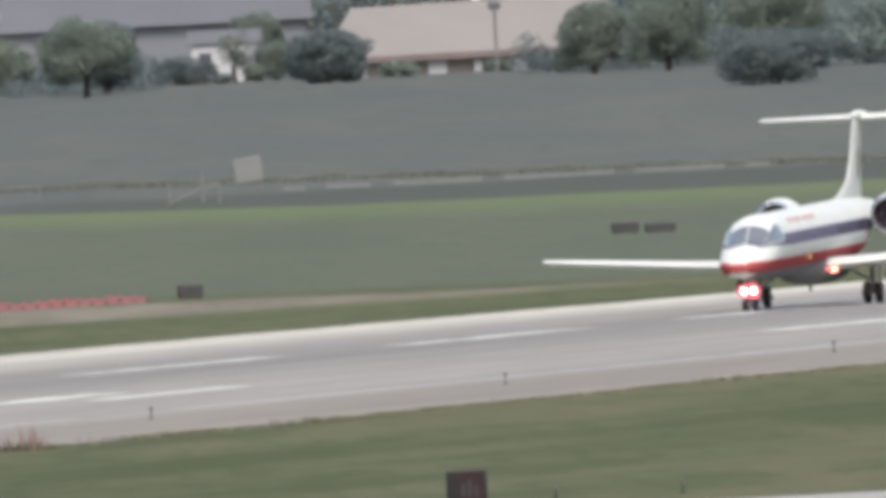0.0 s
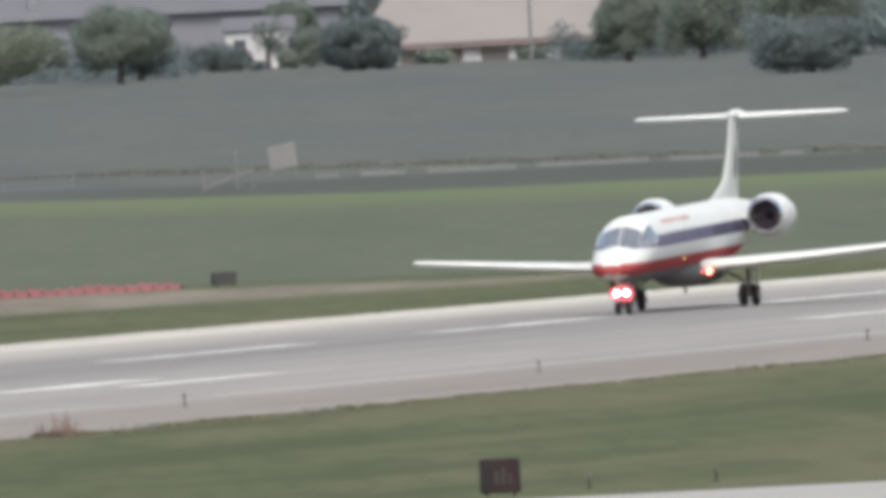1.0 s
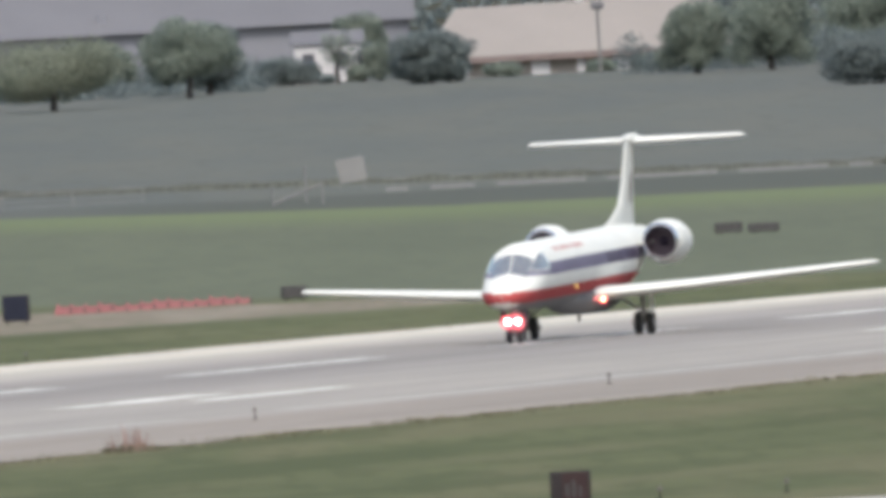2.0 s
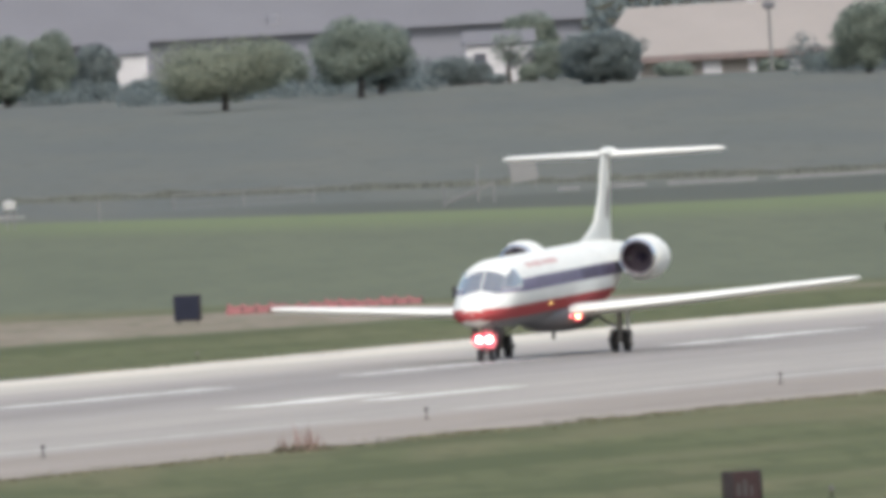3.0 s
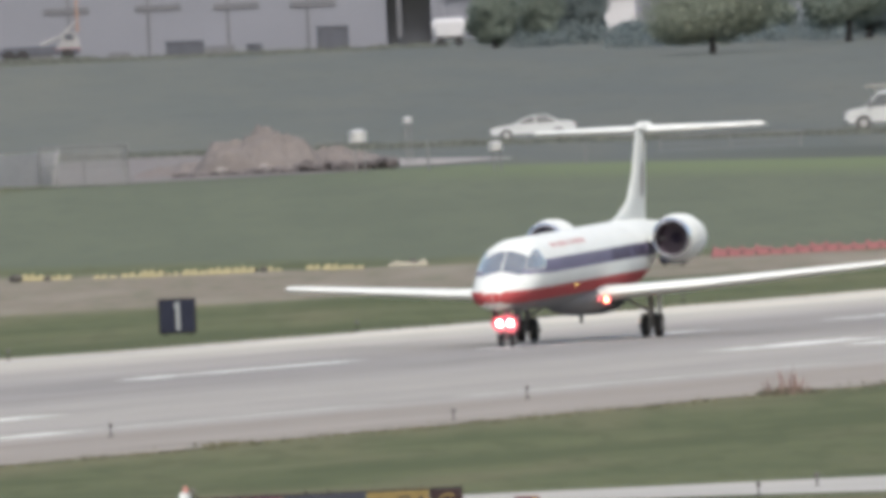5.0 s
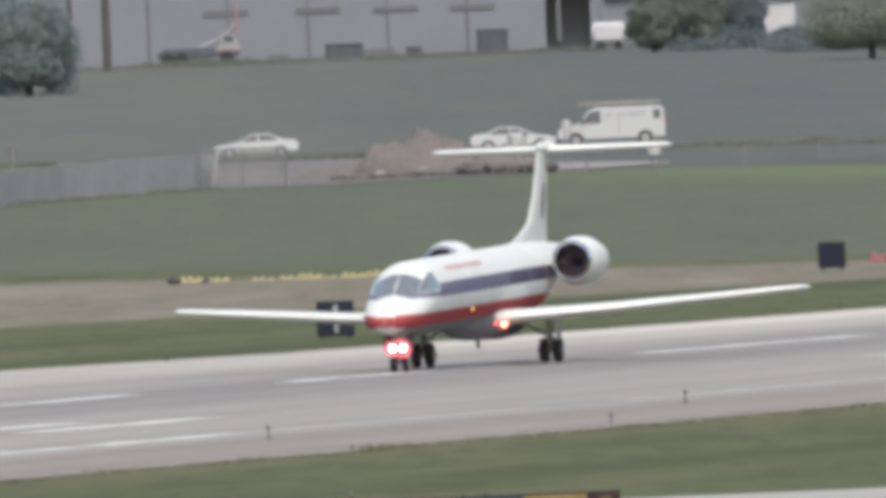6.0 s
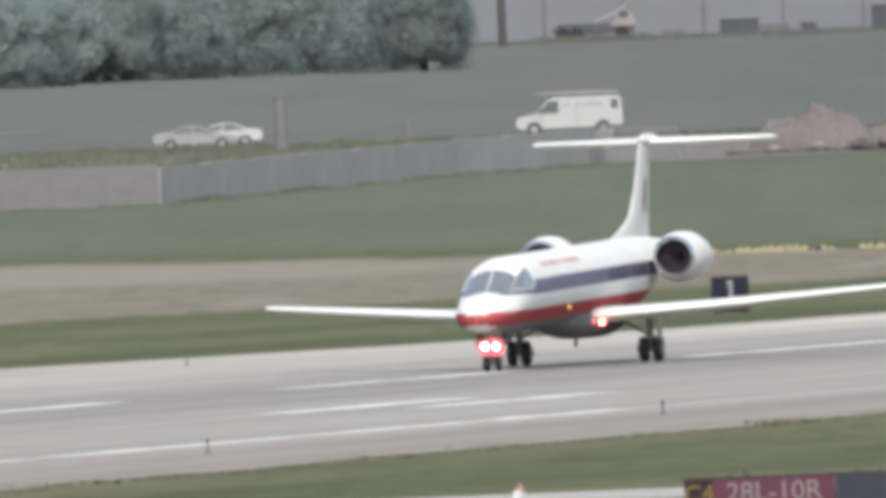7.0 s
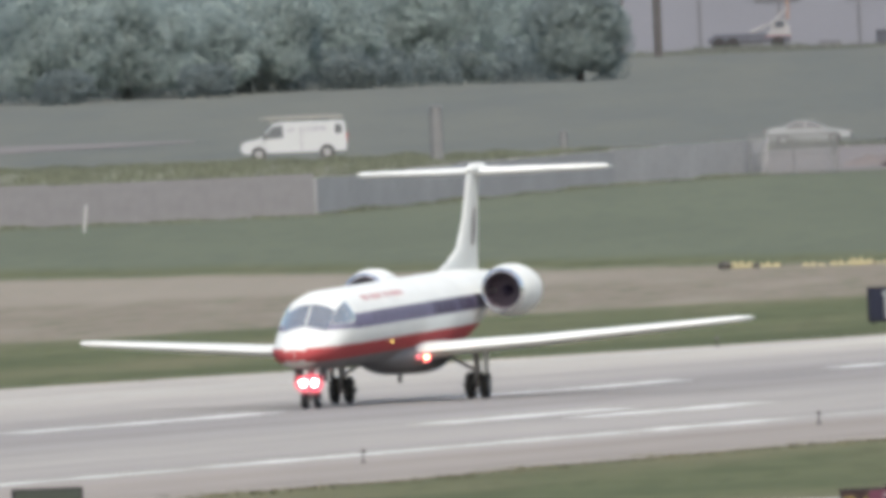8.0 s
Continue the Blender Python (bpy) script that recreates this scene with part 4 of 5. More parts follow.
mesh_fence([(-21.5, 2562), (-17.2, 2560)], 1.95, "pale chain-link fence panel beside the soil heap", every=2.15)
wall_run("low_wall", [(28, 2592), (62, 2594), (95, 2590)], 0.2, KERB, "low broken pale kerb wall at the field edge", 0.25, 1.1, True)
mesh_fence([(9, 2600), (16, 2602)], 0.8, "low pale post-and-rail fence at the field edge", True, "rail_fence", 3.0, 0.035)


def pole(name, x, y, h, w, mat, label, lean=0.0, category="post", cap=True):
    bm = bmesh.new()
    rod(bm, (0, 0, -0.2), (lean, 0, h), w / 2, w / 2 * 0.94, 10)
    t = thing(name, Matrix.Translation(land(x, y)), label, category)
    part("shaft", bm, mat, t)
    if cap:
        bm = bmesh.new()
        rod(bm, (lean, 0, h), (lean, 0, h + 0.08), w / 2 * 1.15, w / 2 * 0.8, 10)
        part("cap", bm, mat, t)
    return t


pole("bollard", -39.1, 2722, 2.75, 0.72, POST, "tall pale round concrete post beside the road")
pole("bollard", -32.7, 2737, 1.05, 0.42, POST, "short pale round concrete post beside the road")
pole("marker_post", -51.0, 2409, 1.2, 0.13, TANK, "thin leaning white marker post in the grass", 0.14)
pole("marker_post", -20.9, 2563, 1.85, 0.2, TANK, "white leaning post at the fence end", 0.28)
pole("marker_post", 23.7, 2556, 1.7, 0.15, POST, "pale upright post in the field edge")
pole("marker_post", 21.9, 2538, 1.05, 0.12, POST, "pale upright post in the field edge")
pole("marker_post", -2.5, 2560, 1.4, 0.12, POST, "thin pale post beside the bare soil")
pole("marker_post", 5.2, 2560, 1.1, 0.1, POST, "thin pale post in the field edge")
b = thing("boom_gate", Matrix.Translation(land(22.0, 2545)), "pale slanting boom gate at the field edge", "gate")
bm = bmesh.new()
rod(bm, (0, 0, 0.1), (2.4, 0, 1.0), 0.07, seg=8)
part("arm", bm, POST, b)
bm = bmesh.new()
rod(bm, (2.4, 0, -0.1), (2.4, 0, 1.05), 0.06, seg=8)
part("upright", bm, POST, b)

bd = thing("notice_board", Matrix.Translation(land(26.6, 2617)), "pale weathered board on two posts", "board")
bm = bmesh.new()
box(bm, (0, 0, 0.95), (1.4, 0.06, 1.2), 0.02, turn=pose(0, 0, 0, 0, -8))
part("panel", bm, WIRE, bd)
for x in (-0.6, 0.6):
    bm = bmesh.new()
    rod(bm, (x, 0.06, -0.2), (x, 0.06, 1.5), 0.05, seg=6)
    part("post", bm, POST, bd)

# soil heap and rubble


def heap(name, x, y, w, dpt, h, mat, label, seed, n=44):
    bm = bmesh.new()
    rows = []
    for j in range(n + 1):
        v = -1 + 2 * j / n
        row = []
        for i in range(n + 1):
            u = -1 + 2 * i / n
            r = math.sqrt(u * u + v * v)
            k = max(0.0, 1 - r) ** 0.5
            e = 0.4 * noise.noise(Vector((u * 2.2 + seed, v * 2, 0))) + 0.26 * noise.noise(Vector((u * 8, v * 8 + seed, 1))) + 0.24 * noise.noise(Vector((u * 22, v * 22, seed)))
            row.append((u * w / 2, v * dpt / 2, max(-0.1, h * k * (1 + e) - 0.08)))
        rows.append(row)
    loft(bm, rows, closed=False)
    return solid(name, bm, mat, Matrix.Translation(land(x, y)), label, "heap")


heap("dirt_mound", -10.9, 2588, 6.6, 6, 2.3, SOIL, "heap of dry brown soil in front of the road", 2)
heap("dirt_mound", -7.0, 2590, 5.4, 5, 1.15, SOIL, "low heap of dry soil and rubble", 7)
heap("dirt_mound", -14.6, 2590, 5.5, 5, 0.7, SOIL, "low spread of dry brown soil", 11)


def rock(bm, c, r, rng):
    q = bmesh.ops.create_icosphere(bm, subdivisions=1, radius=r)
    sx, sy, sz = rng.uniform(0.7, 1.3), rng.uniform(0.7, 1.3), rng.uniform(0.5, 0.9)
    for v in q["verts"]:
        k = 1 + rng.uniform(-0.22, 0.22)
        v.co = Vector((v.co.x * sx * k, v.co.y * sy * k, v.co.z * sz * k)) + Vector(c)


rng = random.Random(9)
bm = bmesh.new()
for _ in range(240):
    x = rng.uniform(-6.5, 4.4)
    rock(bm, (x, rng.uniform(-1.5, 0.5), 0.08 + (0.3 * rng.random() if x > -0.5 else 0)), rng.uniform(0.08, 0.36), rng)
solid("rubble", bm, ROCK, Matrix.Translation(land(-8.6, 2583.5)), "broken dark and pale rubble at the foot of a heap", "rubble", kind="stuff", smooth=False)
for x, y, r in ((-10.6, 2584.2, 0.46), (-9.4, 2584, 0.3), (-12.8, 2584, 0.34)):
    bm = bmesh.new()
    rock(bm, (0, 0, r * 0.5), r, rng)
    solid("boulder", bm, SAND, Matrix.Translation(land(x, y)), "pale boulder at the foot of the heap", "boulder", smooth=False)


def tank(x, y, r, h):
    t = thing("water_tank", Matrix.Translation(land(x, y)), "small white round tank on legs", "tank")
    z0 = max(0.1, h - 1.5 * r)
    bm = bmesh.new()
    lathe(bm, [(z0, 0.02), (z0, r * 0.8), (z0 + 0.1 * r, r), (h - 0.3 * r, r), (h - 0.05, r * 0.6), (h, 0.02)], (0, 0, 0), 16, "z")
    part("drum", bm, TANK, t)
    for a in range(3):
        bm = bmesh.new()
        rod(bm, (r * 0.7 * math.cos(a * 2.1), r * 0.7 * math.sin(a * 2.1), -0.1), (r * 0.7 * math.cos(a * 2.1), r * 0.7 * math.sin(a * 2.1), z0 + 0.05), 0.04, seg=6)
        part("leg", bm, POST, t)


tank(-5.9, 2560, 0.46, 2.2), tank(0.8, 2540, 0.34, 1.5), tank(-3.5, 2600, 0.24, 2.4)

# rough grass beside the road and along the foot of the walls
HAY = material("hay_grass", (0.112, 0.122, 0.109), 0.95, vary=0.15, scale=9, island=0.2)
ROUGH = material("rough_grass", (0.112, 0.124, 0.084), 0.95, vary=0.2, scale=9, island=0.3, second=(0.084, 0.094, 0.072))
rng = random.Random(21)


def edge_y(x):
    """The road's near edge."""
    pts = [(-400, 2935), (-60, 2743), (-45, 2736), (-20, 2716), (0, 2697), (15, 2669), (40, 2623), (120, 2475)]
    for (xa, ya), (xb, yb) in zip(pts, pts[1:]):
        if xa <= x <= xb:
            return ya + (yb - ya) * (x - xa) / (xb - xa)


def tufts(name, spots, label, mat):
    """spots: (x, y, height); a few leaning blades at each."""
    vs, fs = [], []
    for x, y, h in spots:
        for _ in range(4):
            q = land(x + rng.uniform(-0.3, 0.3), y + rng.uniform(-0.3, 0.3), 0.0)
            hh, t = h * rng.uniform(0.5, 1.1), rng.uniform(-0.5, 0.5)
            wx, wy = 0.11 * math.cos(t), 0.11 * math.sin(t)
            k = len(vs)
            vs += [(q.x - wx, q.y - wy, q.z), (q.x + wx, q.y + wy, q.z), (q.x + rng.uniform(-0.3, 0.3) * hh, q.y + rng.uniform(-0.3, 0.3) * hh, q.z + hh)]
            fs.append((k, k + 1, k + 2))
    me = bpy.data.meshes.new(name)
    me.from_pydata(vs, [], fs)
    me.materials.append(mat)
    return tagged(new(name, me), label, "grass", kind="stuff")


spots = []
for _ in range(5200):
    x = rng.uniform(-84, -22)
    k = noise.noise(Vector((x * 0.35, 0, 2)))
    if x < -38:
        y = edge_y(x) - 110 * rng.random() ** 1.6 - 3
    else:
        y = edge_y(x) - 14 * rng.random() - 3
    spots.append((x, y, max(0.06, 0.2 + 0.35 * k)))
for _ in range(2200):
    x = rng.uniform(-84, -24)
    spots.append((x, edge_y(x) - rng.uniform(1.5, 6), max(0.15, 0.34 + 0.2 * noise.noise(Vector((x * 0.6, 9, 0))))))
tufts("rough_grass", spots, "rough yellowish grass tufts beside the road", ROUGH)
spots = []
for (xa, ya), (xb, yb) in (((-95, 2420), (-41, 2444)), ((-41, 2446), (-37, 2478)), ((-37, 2478), (-28, 2538)), ((-28, 2538), (-20.9, 2563))):
    for _ in range(int(16 * (xb - xa))):
        u = rng.random()
        x = xa + (xb - xa) * u
        spots.append((x, ya + (yb - ya) * u - rng.uniform(0.3, 3), max(0.05, 0.14 + 0.3 * noise.noise(Vector((x * 0.5, 1, 0))))))
tufts("wall_grass", spots, "uneven grass along the foot of a low wall", ROUGH)
spots = []
for _ in range(3000):
    x = rng.uniform(-24, 70)
    spots.append((x, edge_y(x) - rng.uniform(1.5, 7), max(0.15, 0.32 + 0.2 * noise.noise(Vector((x * 0.6, 4, 0))))))
tufts("roadside_grass", spots, "dull hay-coloured grass beside the road", HAY)

# ---- trees ----
BARK = material("bark", (0.085, 0.08, 0.08), 0.95, vary=0.2, scale=0.5)
# Leaf colours are lifted and blued to stand in for distance haze.
LEAF = {"green": leafy(material("leaf_green_hazed", (0.22, 0.262, 0.225), 0.8, vary=0.12, scale=2, island=0.12)), "yellow": leafy(material("leaf_yellow_hazed", (0.235, 0.262, 0.205), 0.8, vary=0.12, scale=2, island=0.12)), "dark": leafy(material("leaf_dark_hazed", (0.175, 0.213, 0.217), 0.8, vary=0.12, scale=2, island=0.12))}
LEAF["round"] = leafy(material("leaf_round_hazed", (0.25, 0.302, 0.298), 0.8, vary=0.1, scale=3, island=0.08))
LEAF["wood"] = leafy(material("leaf_wood_hazed", (0.335, 0.405, 0.395), 0.8, vary=0.1, scale=3, island=0.08))


def leaf_mesh(lobes, n, size, rng, hollow=0.3):
    """Many small leaf clumps in and over overlapping lobes."""
    vs, fs = [], []
    tot = sum(l[3] * l[4] * l[5] for l in lobes)
    for cx, cy, cz, rx, ry, rz in lobes:
        for _ in range(max(20, int(n * rx * ry * rz / tot))):
            d = Vector((rng.gauss(0, 1), rng.gauss(0, 1), rng.gauss(0, 1))).normalized()
            r = rng.random() ** hollow * (1 + 0.3 * noise.noise(d * 2.3 + Vector((cx, cy, cz))))
            c = Vector((cx + d.x * rx * r, cy + d.y * ry * r, cz + d.z * rz * r))
            s = size * rng.uniform(0.5, 1.25)
            w = (d + Vector((rng.gauss(0, 0.6), rng.gauss(0, 0.6), rng.gauss(0.25, 0.6)))).normalized()
            a = w.cross(Vector((rng.gauss(0, 1), rng.gauss(0, 1), rng.gauss(0, 1)))).normalized()
            b = w.cross(a)
            k = len(vs)
            vs += [c - a * s, c + b * s * 0.6, c + a * s, c - b * s * 0.6 + w * s * 0.3]
            fs.append((k, k + 1, k + 2, k + 3))
    me = bpy.data.meshes.new("crown")
    me.from_pydata(vs, [], fs)
    return me


def tree(m, h, w, colour, seed, label, trunk=0.22, n=20000, size=0.11, name="tree", group="far trees", hollow=0.3):
    """h: height; w: crown width; trunk: share of bare stem."""
    rng = random.Random(seed)
    t = thing(name, m, label, "bush" if name == "bush" else "tree", group)
    bm = bmesh.new()
    r0 = min(0.045 * h, 0.2)
    top = Vector((rng.uniform(-0.2, 0.2), 0, h * 0.7))
    pts = [Vector((0, 0, -0.2)), Vector((0.03 * h * rng.uniform(-1, 1), 0, h * 0.25)), top]
    rod(bm, pts[0], pts[1], r0 * 1.25, r0 * 0.85, 8)
    rod(bm, pts[1], pts[2], r0 * 0.85, r0 * 0.3, 8)
    lobes = []
    zc, zr = h * (1 + trunk) / 2, h * (1 - trunk) / 2
    lobes.append((0, 0, zc, w * 0.45, w * 0.45, zr * 0.95))
    for k in range(16):
        a = k * 2.4 + rng.uniform(-0.4, 0.4)
        rr = w * rng.uniform(0.22, 0.38)
        z = zc + zr * rng.uniform(-0.75, 0.62)
        q = w * rng.uniform(0.11, 0.2)
        c = Vector((rr * math.cos(a), rr * math.sin(a), z))
        lobes.append((*c, q, q, min(q * 0.9, zr * 0.5)))
        s = pts[1].lerp(top, rng.uniform(0.1, 0.8))
        rod(bm, s, c, r0 * 0.35, r0 * 0.1, 5)
    part("trunk", bm, BARK, t)
    me = leaf_mesh(lobes, n, size, rng, hollow)
    me.materials.append(LEAF[colour])
    cr = new("crown", me)
    cr.parent = t
    return t


def at(x, y):
    return Matrix.Translation(land(x, y))


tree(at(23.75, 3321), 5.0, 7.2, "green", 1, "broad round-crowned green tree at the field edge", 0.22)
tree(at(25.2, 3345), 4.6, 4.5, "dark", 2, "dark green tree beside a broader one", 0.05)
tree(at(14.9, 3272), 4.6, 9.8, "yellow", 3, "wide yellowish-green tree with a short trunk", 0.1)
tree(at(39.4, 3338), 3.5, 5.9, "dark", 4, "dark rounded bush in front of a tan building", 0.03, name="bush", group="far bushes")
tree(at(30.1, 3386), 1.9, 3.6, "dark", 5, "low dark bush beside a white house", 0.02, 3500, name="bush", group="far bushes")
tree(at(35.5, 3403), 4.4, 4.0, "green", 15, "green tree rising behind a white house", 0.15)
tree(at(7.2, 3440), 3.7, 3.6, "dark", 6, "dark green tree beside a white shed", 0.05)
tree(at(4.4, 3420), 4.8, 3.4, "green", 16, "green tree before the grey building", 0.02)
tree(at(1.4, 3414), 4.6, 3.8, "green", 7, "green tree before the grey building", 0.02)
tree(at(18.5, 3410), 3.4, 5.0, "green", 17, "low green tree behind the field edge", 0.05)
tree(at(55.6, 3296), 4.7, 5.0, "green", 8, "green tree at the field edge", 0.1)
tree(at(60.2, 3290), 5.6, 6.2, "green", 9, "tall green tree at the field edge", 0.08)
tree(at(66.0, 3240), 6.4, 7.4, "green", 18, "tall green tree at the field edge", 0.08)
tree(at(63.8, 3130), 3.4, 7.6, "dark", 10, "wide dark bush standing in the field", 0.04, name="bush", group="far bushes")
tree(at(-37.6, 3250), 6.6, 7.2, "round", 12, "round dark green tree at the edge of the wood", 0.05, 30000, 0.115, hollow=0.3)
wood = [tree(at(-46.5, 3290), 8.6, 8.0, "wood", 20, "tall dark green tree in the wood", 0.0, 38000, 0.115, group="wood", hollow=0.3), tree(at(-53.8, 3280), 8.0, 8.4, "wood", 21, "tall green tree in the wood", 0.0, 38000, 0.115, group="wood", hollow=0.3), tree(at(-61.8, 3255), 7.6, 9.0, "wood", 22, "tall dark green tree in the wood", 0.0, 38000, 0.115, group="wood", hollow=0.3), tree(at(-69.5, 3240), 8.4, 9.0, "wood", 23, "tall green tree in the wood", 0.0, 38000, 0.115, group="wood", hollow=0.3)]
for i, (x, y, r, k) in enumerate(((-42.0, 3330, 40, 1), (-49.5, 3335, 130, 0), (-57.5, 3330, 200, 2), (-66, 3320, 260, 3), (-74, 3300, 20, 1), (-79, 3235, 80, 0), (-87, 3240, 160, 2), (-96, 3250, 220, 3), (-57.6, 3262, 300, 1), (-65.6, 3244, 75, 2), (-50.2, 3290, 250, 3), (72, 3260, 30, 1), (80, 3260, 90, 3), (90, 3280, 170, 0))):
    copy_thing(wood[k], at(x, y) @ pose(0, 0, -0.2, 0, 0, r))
tree(at(33.9, 3388), 3.6, 2.6, "green", 62, "thin young tree in front of a white house", 0.2, 320, 0.12)
tree(at(35.6, 3389), 2.8, 2.2, "dark", 63, "thin young tree in front of a white house", 0.1, 320, 0.12)
# low shrubs along the foot of the wood and in the field
for i, (x, y, h, w, c) in enumerate(((-60.5, 3236, 2.2, 4, "dark"), (-52.0, 3258, 2.0, 4, "dark"), (-44.5, 3268, 2.2, 4.4, "green"), (-69, 3222, 2.2, 4.5, "dark"), (44.2, 3362, 1.0, 3.0, "green"), (50.6, 3363, 0.8, 2.2, "green"), (53.8, 3362, 1.1, 2.8, "green"), (10.5, 3432, 1.3, 3.0, "dark"), (3.5, 3452, 1.4, 4.5, "dark"), (35.2, 3386, 1.2, 1.6, "green"), (31.9, 3386, 1.5, 2.0, "dark"), (36.6, 3388, 2.6, 2.4, "green"), (33.0, 3384, 0.6, 1.5, "dark"))):
    tree(at(x, y), h, w, c, 40 + i, "low dense green bush", 0.02, 2400, 0.11, "bush", "far bushes")

# hedgerow that fills the line of trees
rng = random.Random(31)
lobes = []
for x0, x1, y, hh in ((4, 46, 3414, 1.7), (9, 30, 3360, 1.1), (52, 78, 3322, 2.3), (-76, -34, 3262, 2.6)):
    n = int((x1 - x0) / 1.3)
    for k in range(n):
        x = x0 + (x1 - x0) * k / n + rng.uniform(-0.5, 0.5)
        q = hh * rng.uniform(0.5, 1.15)
        yy = y + rng.uniform(-6, 6)
        lobes.append((x, yy, rise(yy) + q * 0.42, rng.uniform(0.9, 1.6), 1.2, q * 0.62))
me = leaf_mesh(lobes, 42000, 0.13, rng)
me.materials.append(LEAF["dark"])
tagged(new("hedgerow", me), "dull green hedgerow of mixed shrubs", "hedge", kind="stuff")

# far belt of woods that closes the view
rng = random.Random(77)
lobes = []
for k in range(120):
    x = -190 + 380 * k / 119
    lobes.append((x, 3760 + rng.uniform(-20, 20), 7 + rng.uniform(2, 5), rng.uniform(3, 5), 4, rng.uniform(2.5, 5)))
me = leaf_mesh(lobes, 30000, 0.4, rng)
me.materials.append(LEAF["dark"])
tagged(new("far_woods", me), "far belt of dull green woods", "woods", kind="stuff")

# ---- buildings ----
LILAC = material("grey_cladding", (0.165, 0.172, 0.203), 0.7, vary=0.06, scale=5)
LILAC2 = material("grey_roofing", (0.118, 0.12, 0.134), 0.8, vary=0.08, scale=5)
TAN = material("tan_roofing", (0.225, 0.206, 0.192), 0.8, vary=0.06, scale=4)
FASCIA = material("reddish_brick", (0.17, 0.135, 0.132), 0.85, vary=0.12, scale=1.5)
WINDOW = material("dark_window", (0.06, 0.066, 0.085), 0.3, vary=0.1, scale=1)
CRATE = material("dark_crate", (0.075, 0.08, 0.1), 0.8, vary=0.15, scale=0.8)
FADED_RED = material("dull_red_panel", (0.2, 0.1, 0.115), 0.7, vary=0.12, scale=0.5)
FADED_ORANGE = material("dull_orange_pole", (0.3, 0.18, 0.13), 0.7, vary=0.1, scale=0.5)
OFFWHITE = material("offwhite_wall", (0.45, 0.45, 0.47), 0.8, vary=0.08, scale=1.5)


def block(name, parent, c, s, mat, label=""):
    bm = bmesh.new()
    box(bm, c, s, 0.03)
    return part(name, bm, mat, parent, label, smooth=False)


wh = thing("warehouse", at(-25, 3480), "long grey metal-clad warehouse with a dark open doorway", "warehouse")
for k in range(8):
    x0 = -23 + 5.3 * k
    block("wall", wh, (x0 + 2.65 - 0.1, 0.2, 4.2), (5.2, 0.4, 9.0), LILAC)
    if k:
        block("downpipe", wh, (x0 - 0.08, -0.03, 4.2), (0.16, 0.12, 9.0), LILAC2, "dark grey vertical joint strip")
# Dark panel behind the opening; the inside's shade is put into its colour.
block("wall", wh, (20.8, 2.5, 4.2), (4.4, 0.3, 9), WINDOW, "dark panel standing for the shaded doorway inside")
block("lintel", wh, (20.8, 0.2, 6.2), (2.9, 0.4, 4.9), LILAC)
block("wall", wh, (22.5, 0.2, 4.2), (0.6, 0.4, 9), LILAC)
block("door_post", wh, (20.1, 0.1, 2.3), (0.3, 0.3, 3.6), LILAC2, "dull doorway post")
block("wall", wh, (-23.2, 15, 4.2), (0.4, 30, 9), LILAC)
block("wall", wh, (22.9, 15, 4.2), (0.4, 30, 9), LILAC)
block("wall", wh, (0, 30, 4.2), (46.2, 0.4, 9), LILAC)
block("roof", wh, (0, 15, 8.85), (46.8, 31, 0.3), LILAC2, "flat grey roof")
for x, z in ((9.3, 3.15), (14.4, 3.05), (4.1, 3.25), (-2.0, 3.3)):
    block("window", wh, (x, -0.03, z), (3.0, 0.1, 0.45), LILAC2, "narrow dull window band")
for x, w, hh in ((8.0, 2.2, 0.55), (-4.0, 1.8, 0.7), (1.4, 1.4, 0.4)):
    block("vent", wh, (x, -0.25, hh / 2), (w, 0.5, hh), LILAC2, "low dark unit against the wall")

gb = thing("grey_hall", at(18, 3600), "large low grey hall with a shallow dull roof", "building")
block("wall", gb, (0, 6, 1.5), (46, 0.4, 3.6), LILAC)
block("wall", gb, (-23, 16, 1.5), (0.4, 20, 3.6), LILAC)
block("wall", gb, (23, 16, 1.5), (0.4, 20, 3.6), LILAC)
bm = bmesh.new()
loft(bm, [[(x, 5.2, 3.2), (x, 16, 8.2), (x, 27, 3.2)] for x in (-23.6, 23.6)])
part("roof", bm, LILAC2, gb, "shallow dull grey roof", smooth=False)
block("vent", gb, (2.0, 7.2, 4.2), (0.7, 0.8, 0.8), LILAC, "pale roof vent")

tb = thing("tan_building", at(48.6, 3368), "tan low building with a wide hipped roof and reddish wall", "building")
block("wall", tb, (1.2, 3.0, 0.4), (17.4, 0.4, 1.8), TAN)
for k in range(7):
    block("pier", tb, (-7.0 + 2.6 * k, 2.7, 0.35), (0.5 if k % 2 else 1.2, 0.3, 1.1), OFFWHITE, "pale wall pier")
block("fascia", tb, (0.9, 2.2, 1.1), (16.5, 0.4, 0.42), FASCIA, "reddish fascia band")
bm = bmesh.new()
base = [(-9.4, 2.0, 1.33), (11.2, 2.0, 1.33), (11.2, 22, 1.33), (-9.4, 22, 1.33)]
ridge = [(-7.0, 10, 4.5), (9.2, 10, 4.7), (9.2, 14, 4.7), (-7.0, 14, 4.5)]
loft(bm, [base, ridge])
part("roof", bm, TAN, tb, "wide tan hipped roof", smooth=False)
block("chimney", tb, (1.0, 9.8, 4.9), (0.6, 0.6, 0.9), OFFWHITE, "pale chimney")
up = pole("street_lamp", 50.4, 3355, 4.3, 0.22, POST, "dark street lamp in front of a tan roof", 0, "lamp", False)
bm = bmesh.new()
box(bm, (0, 0, 4.3), (0.8, 0.4, 0.5), 0.08)
part("lamp_head", bm, LILAC2, up, "dull lamp head")
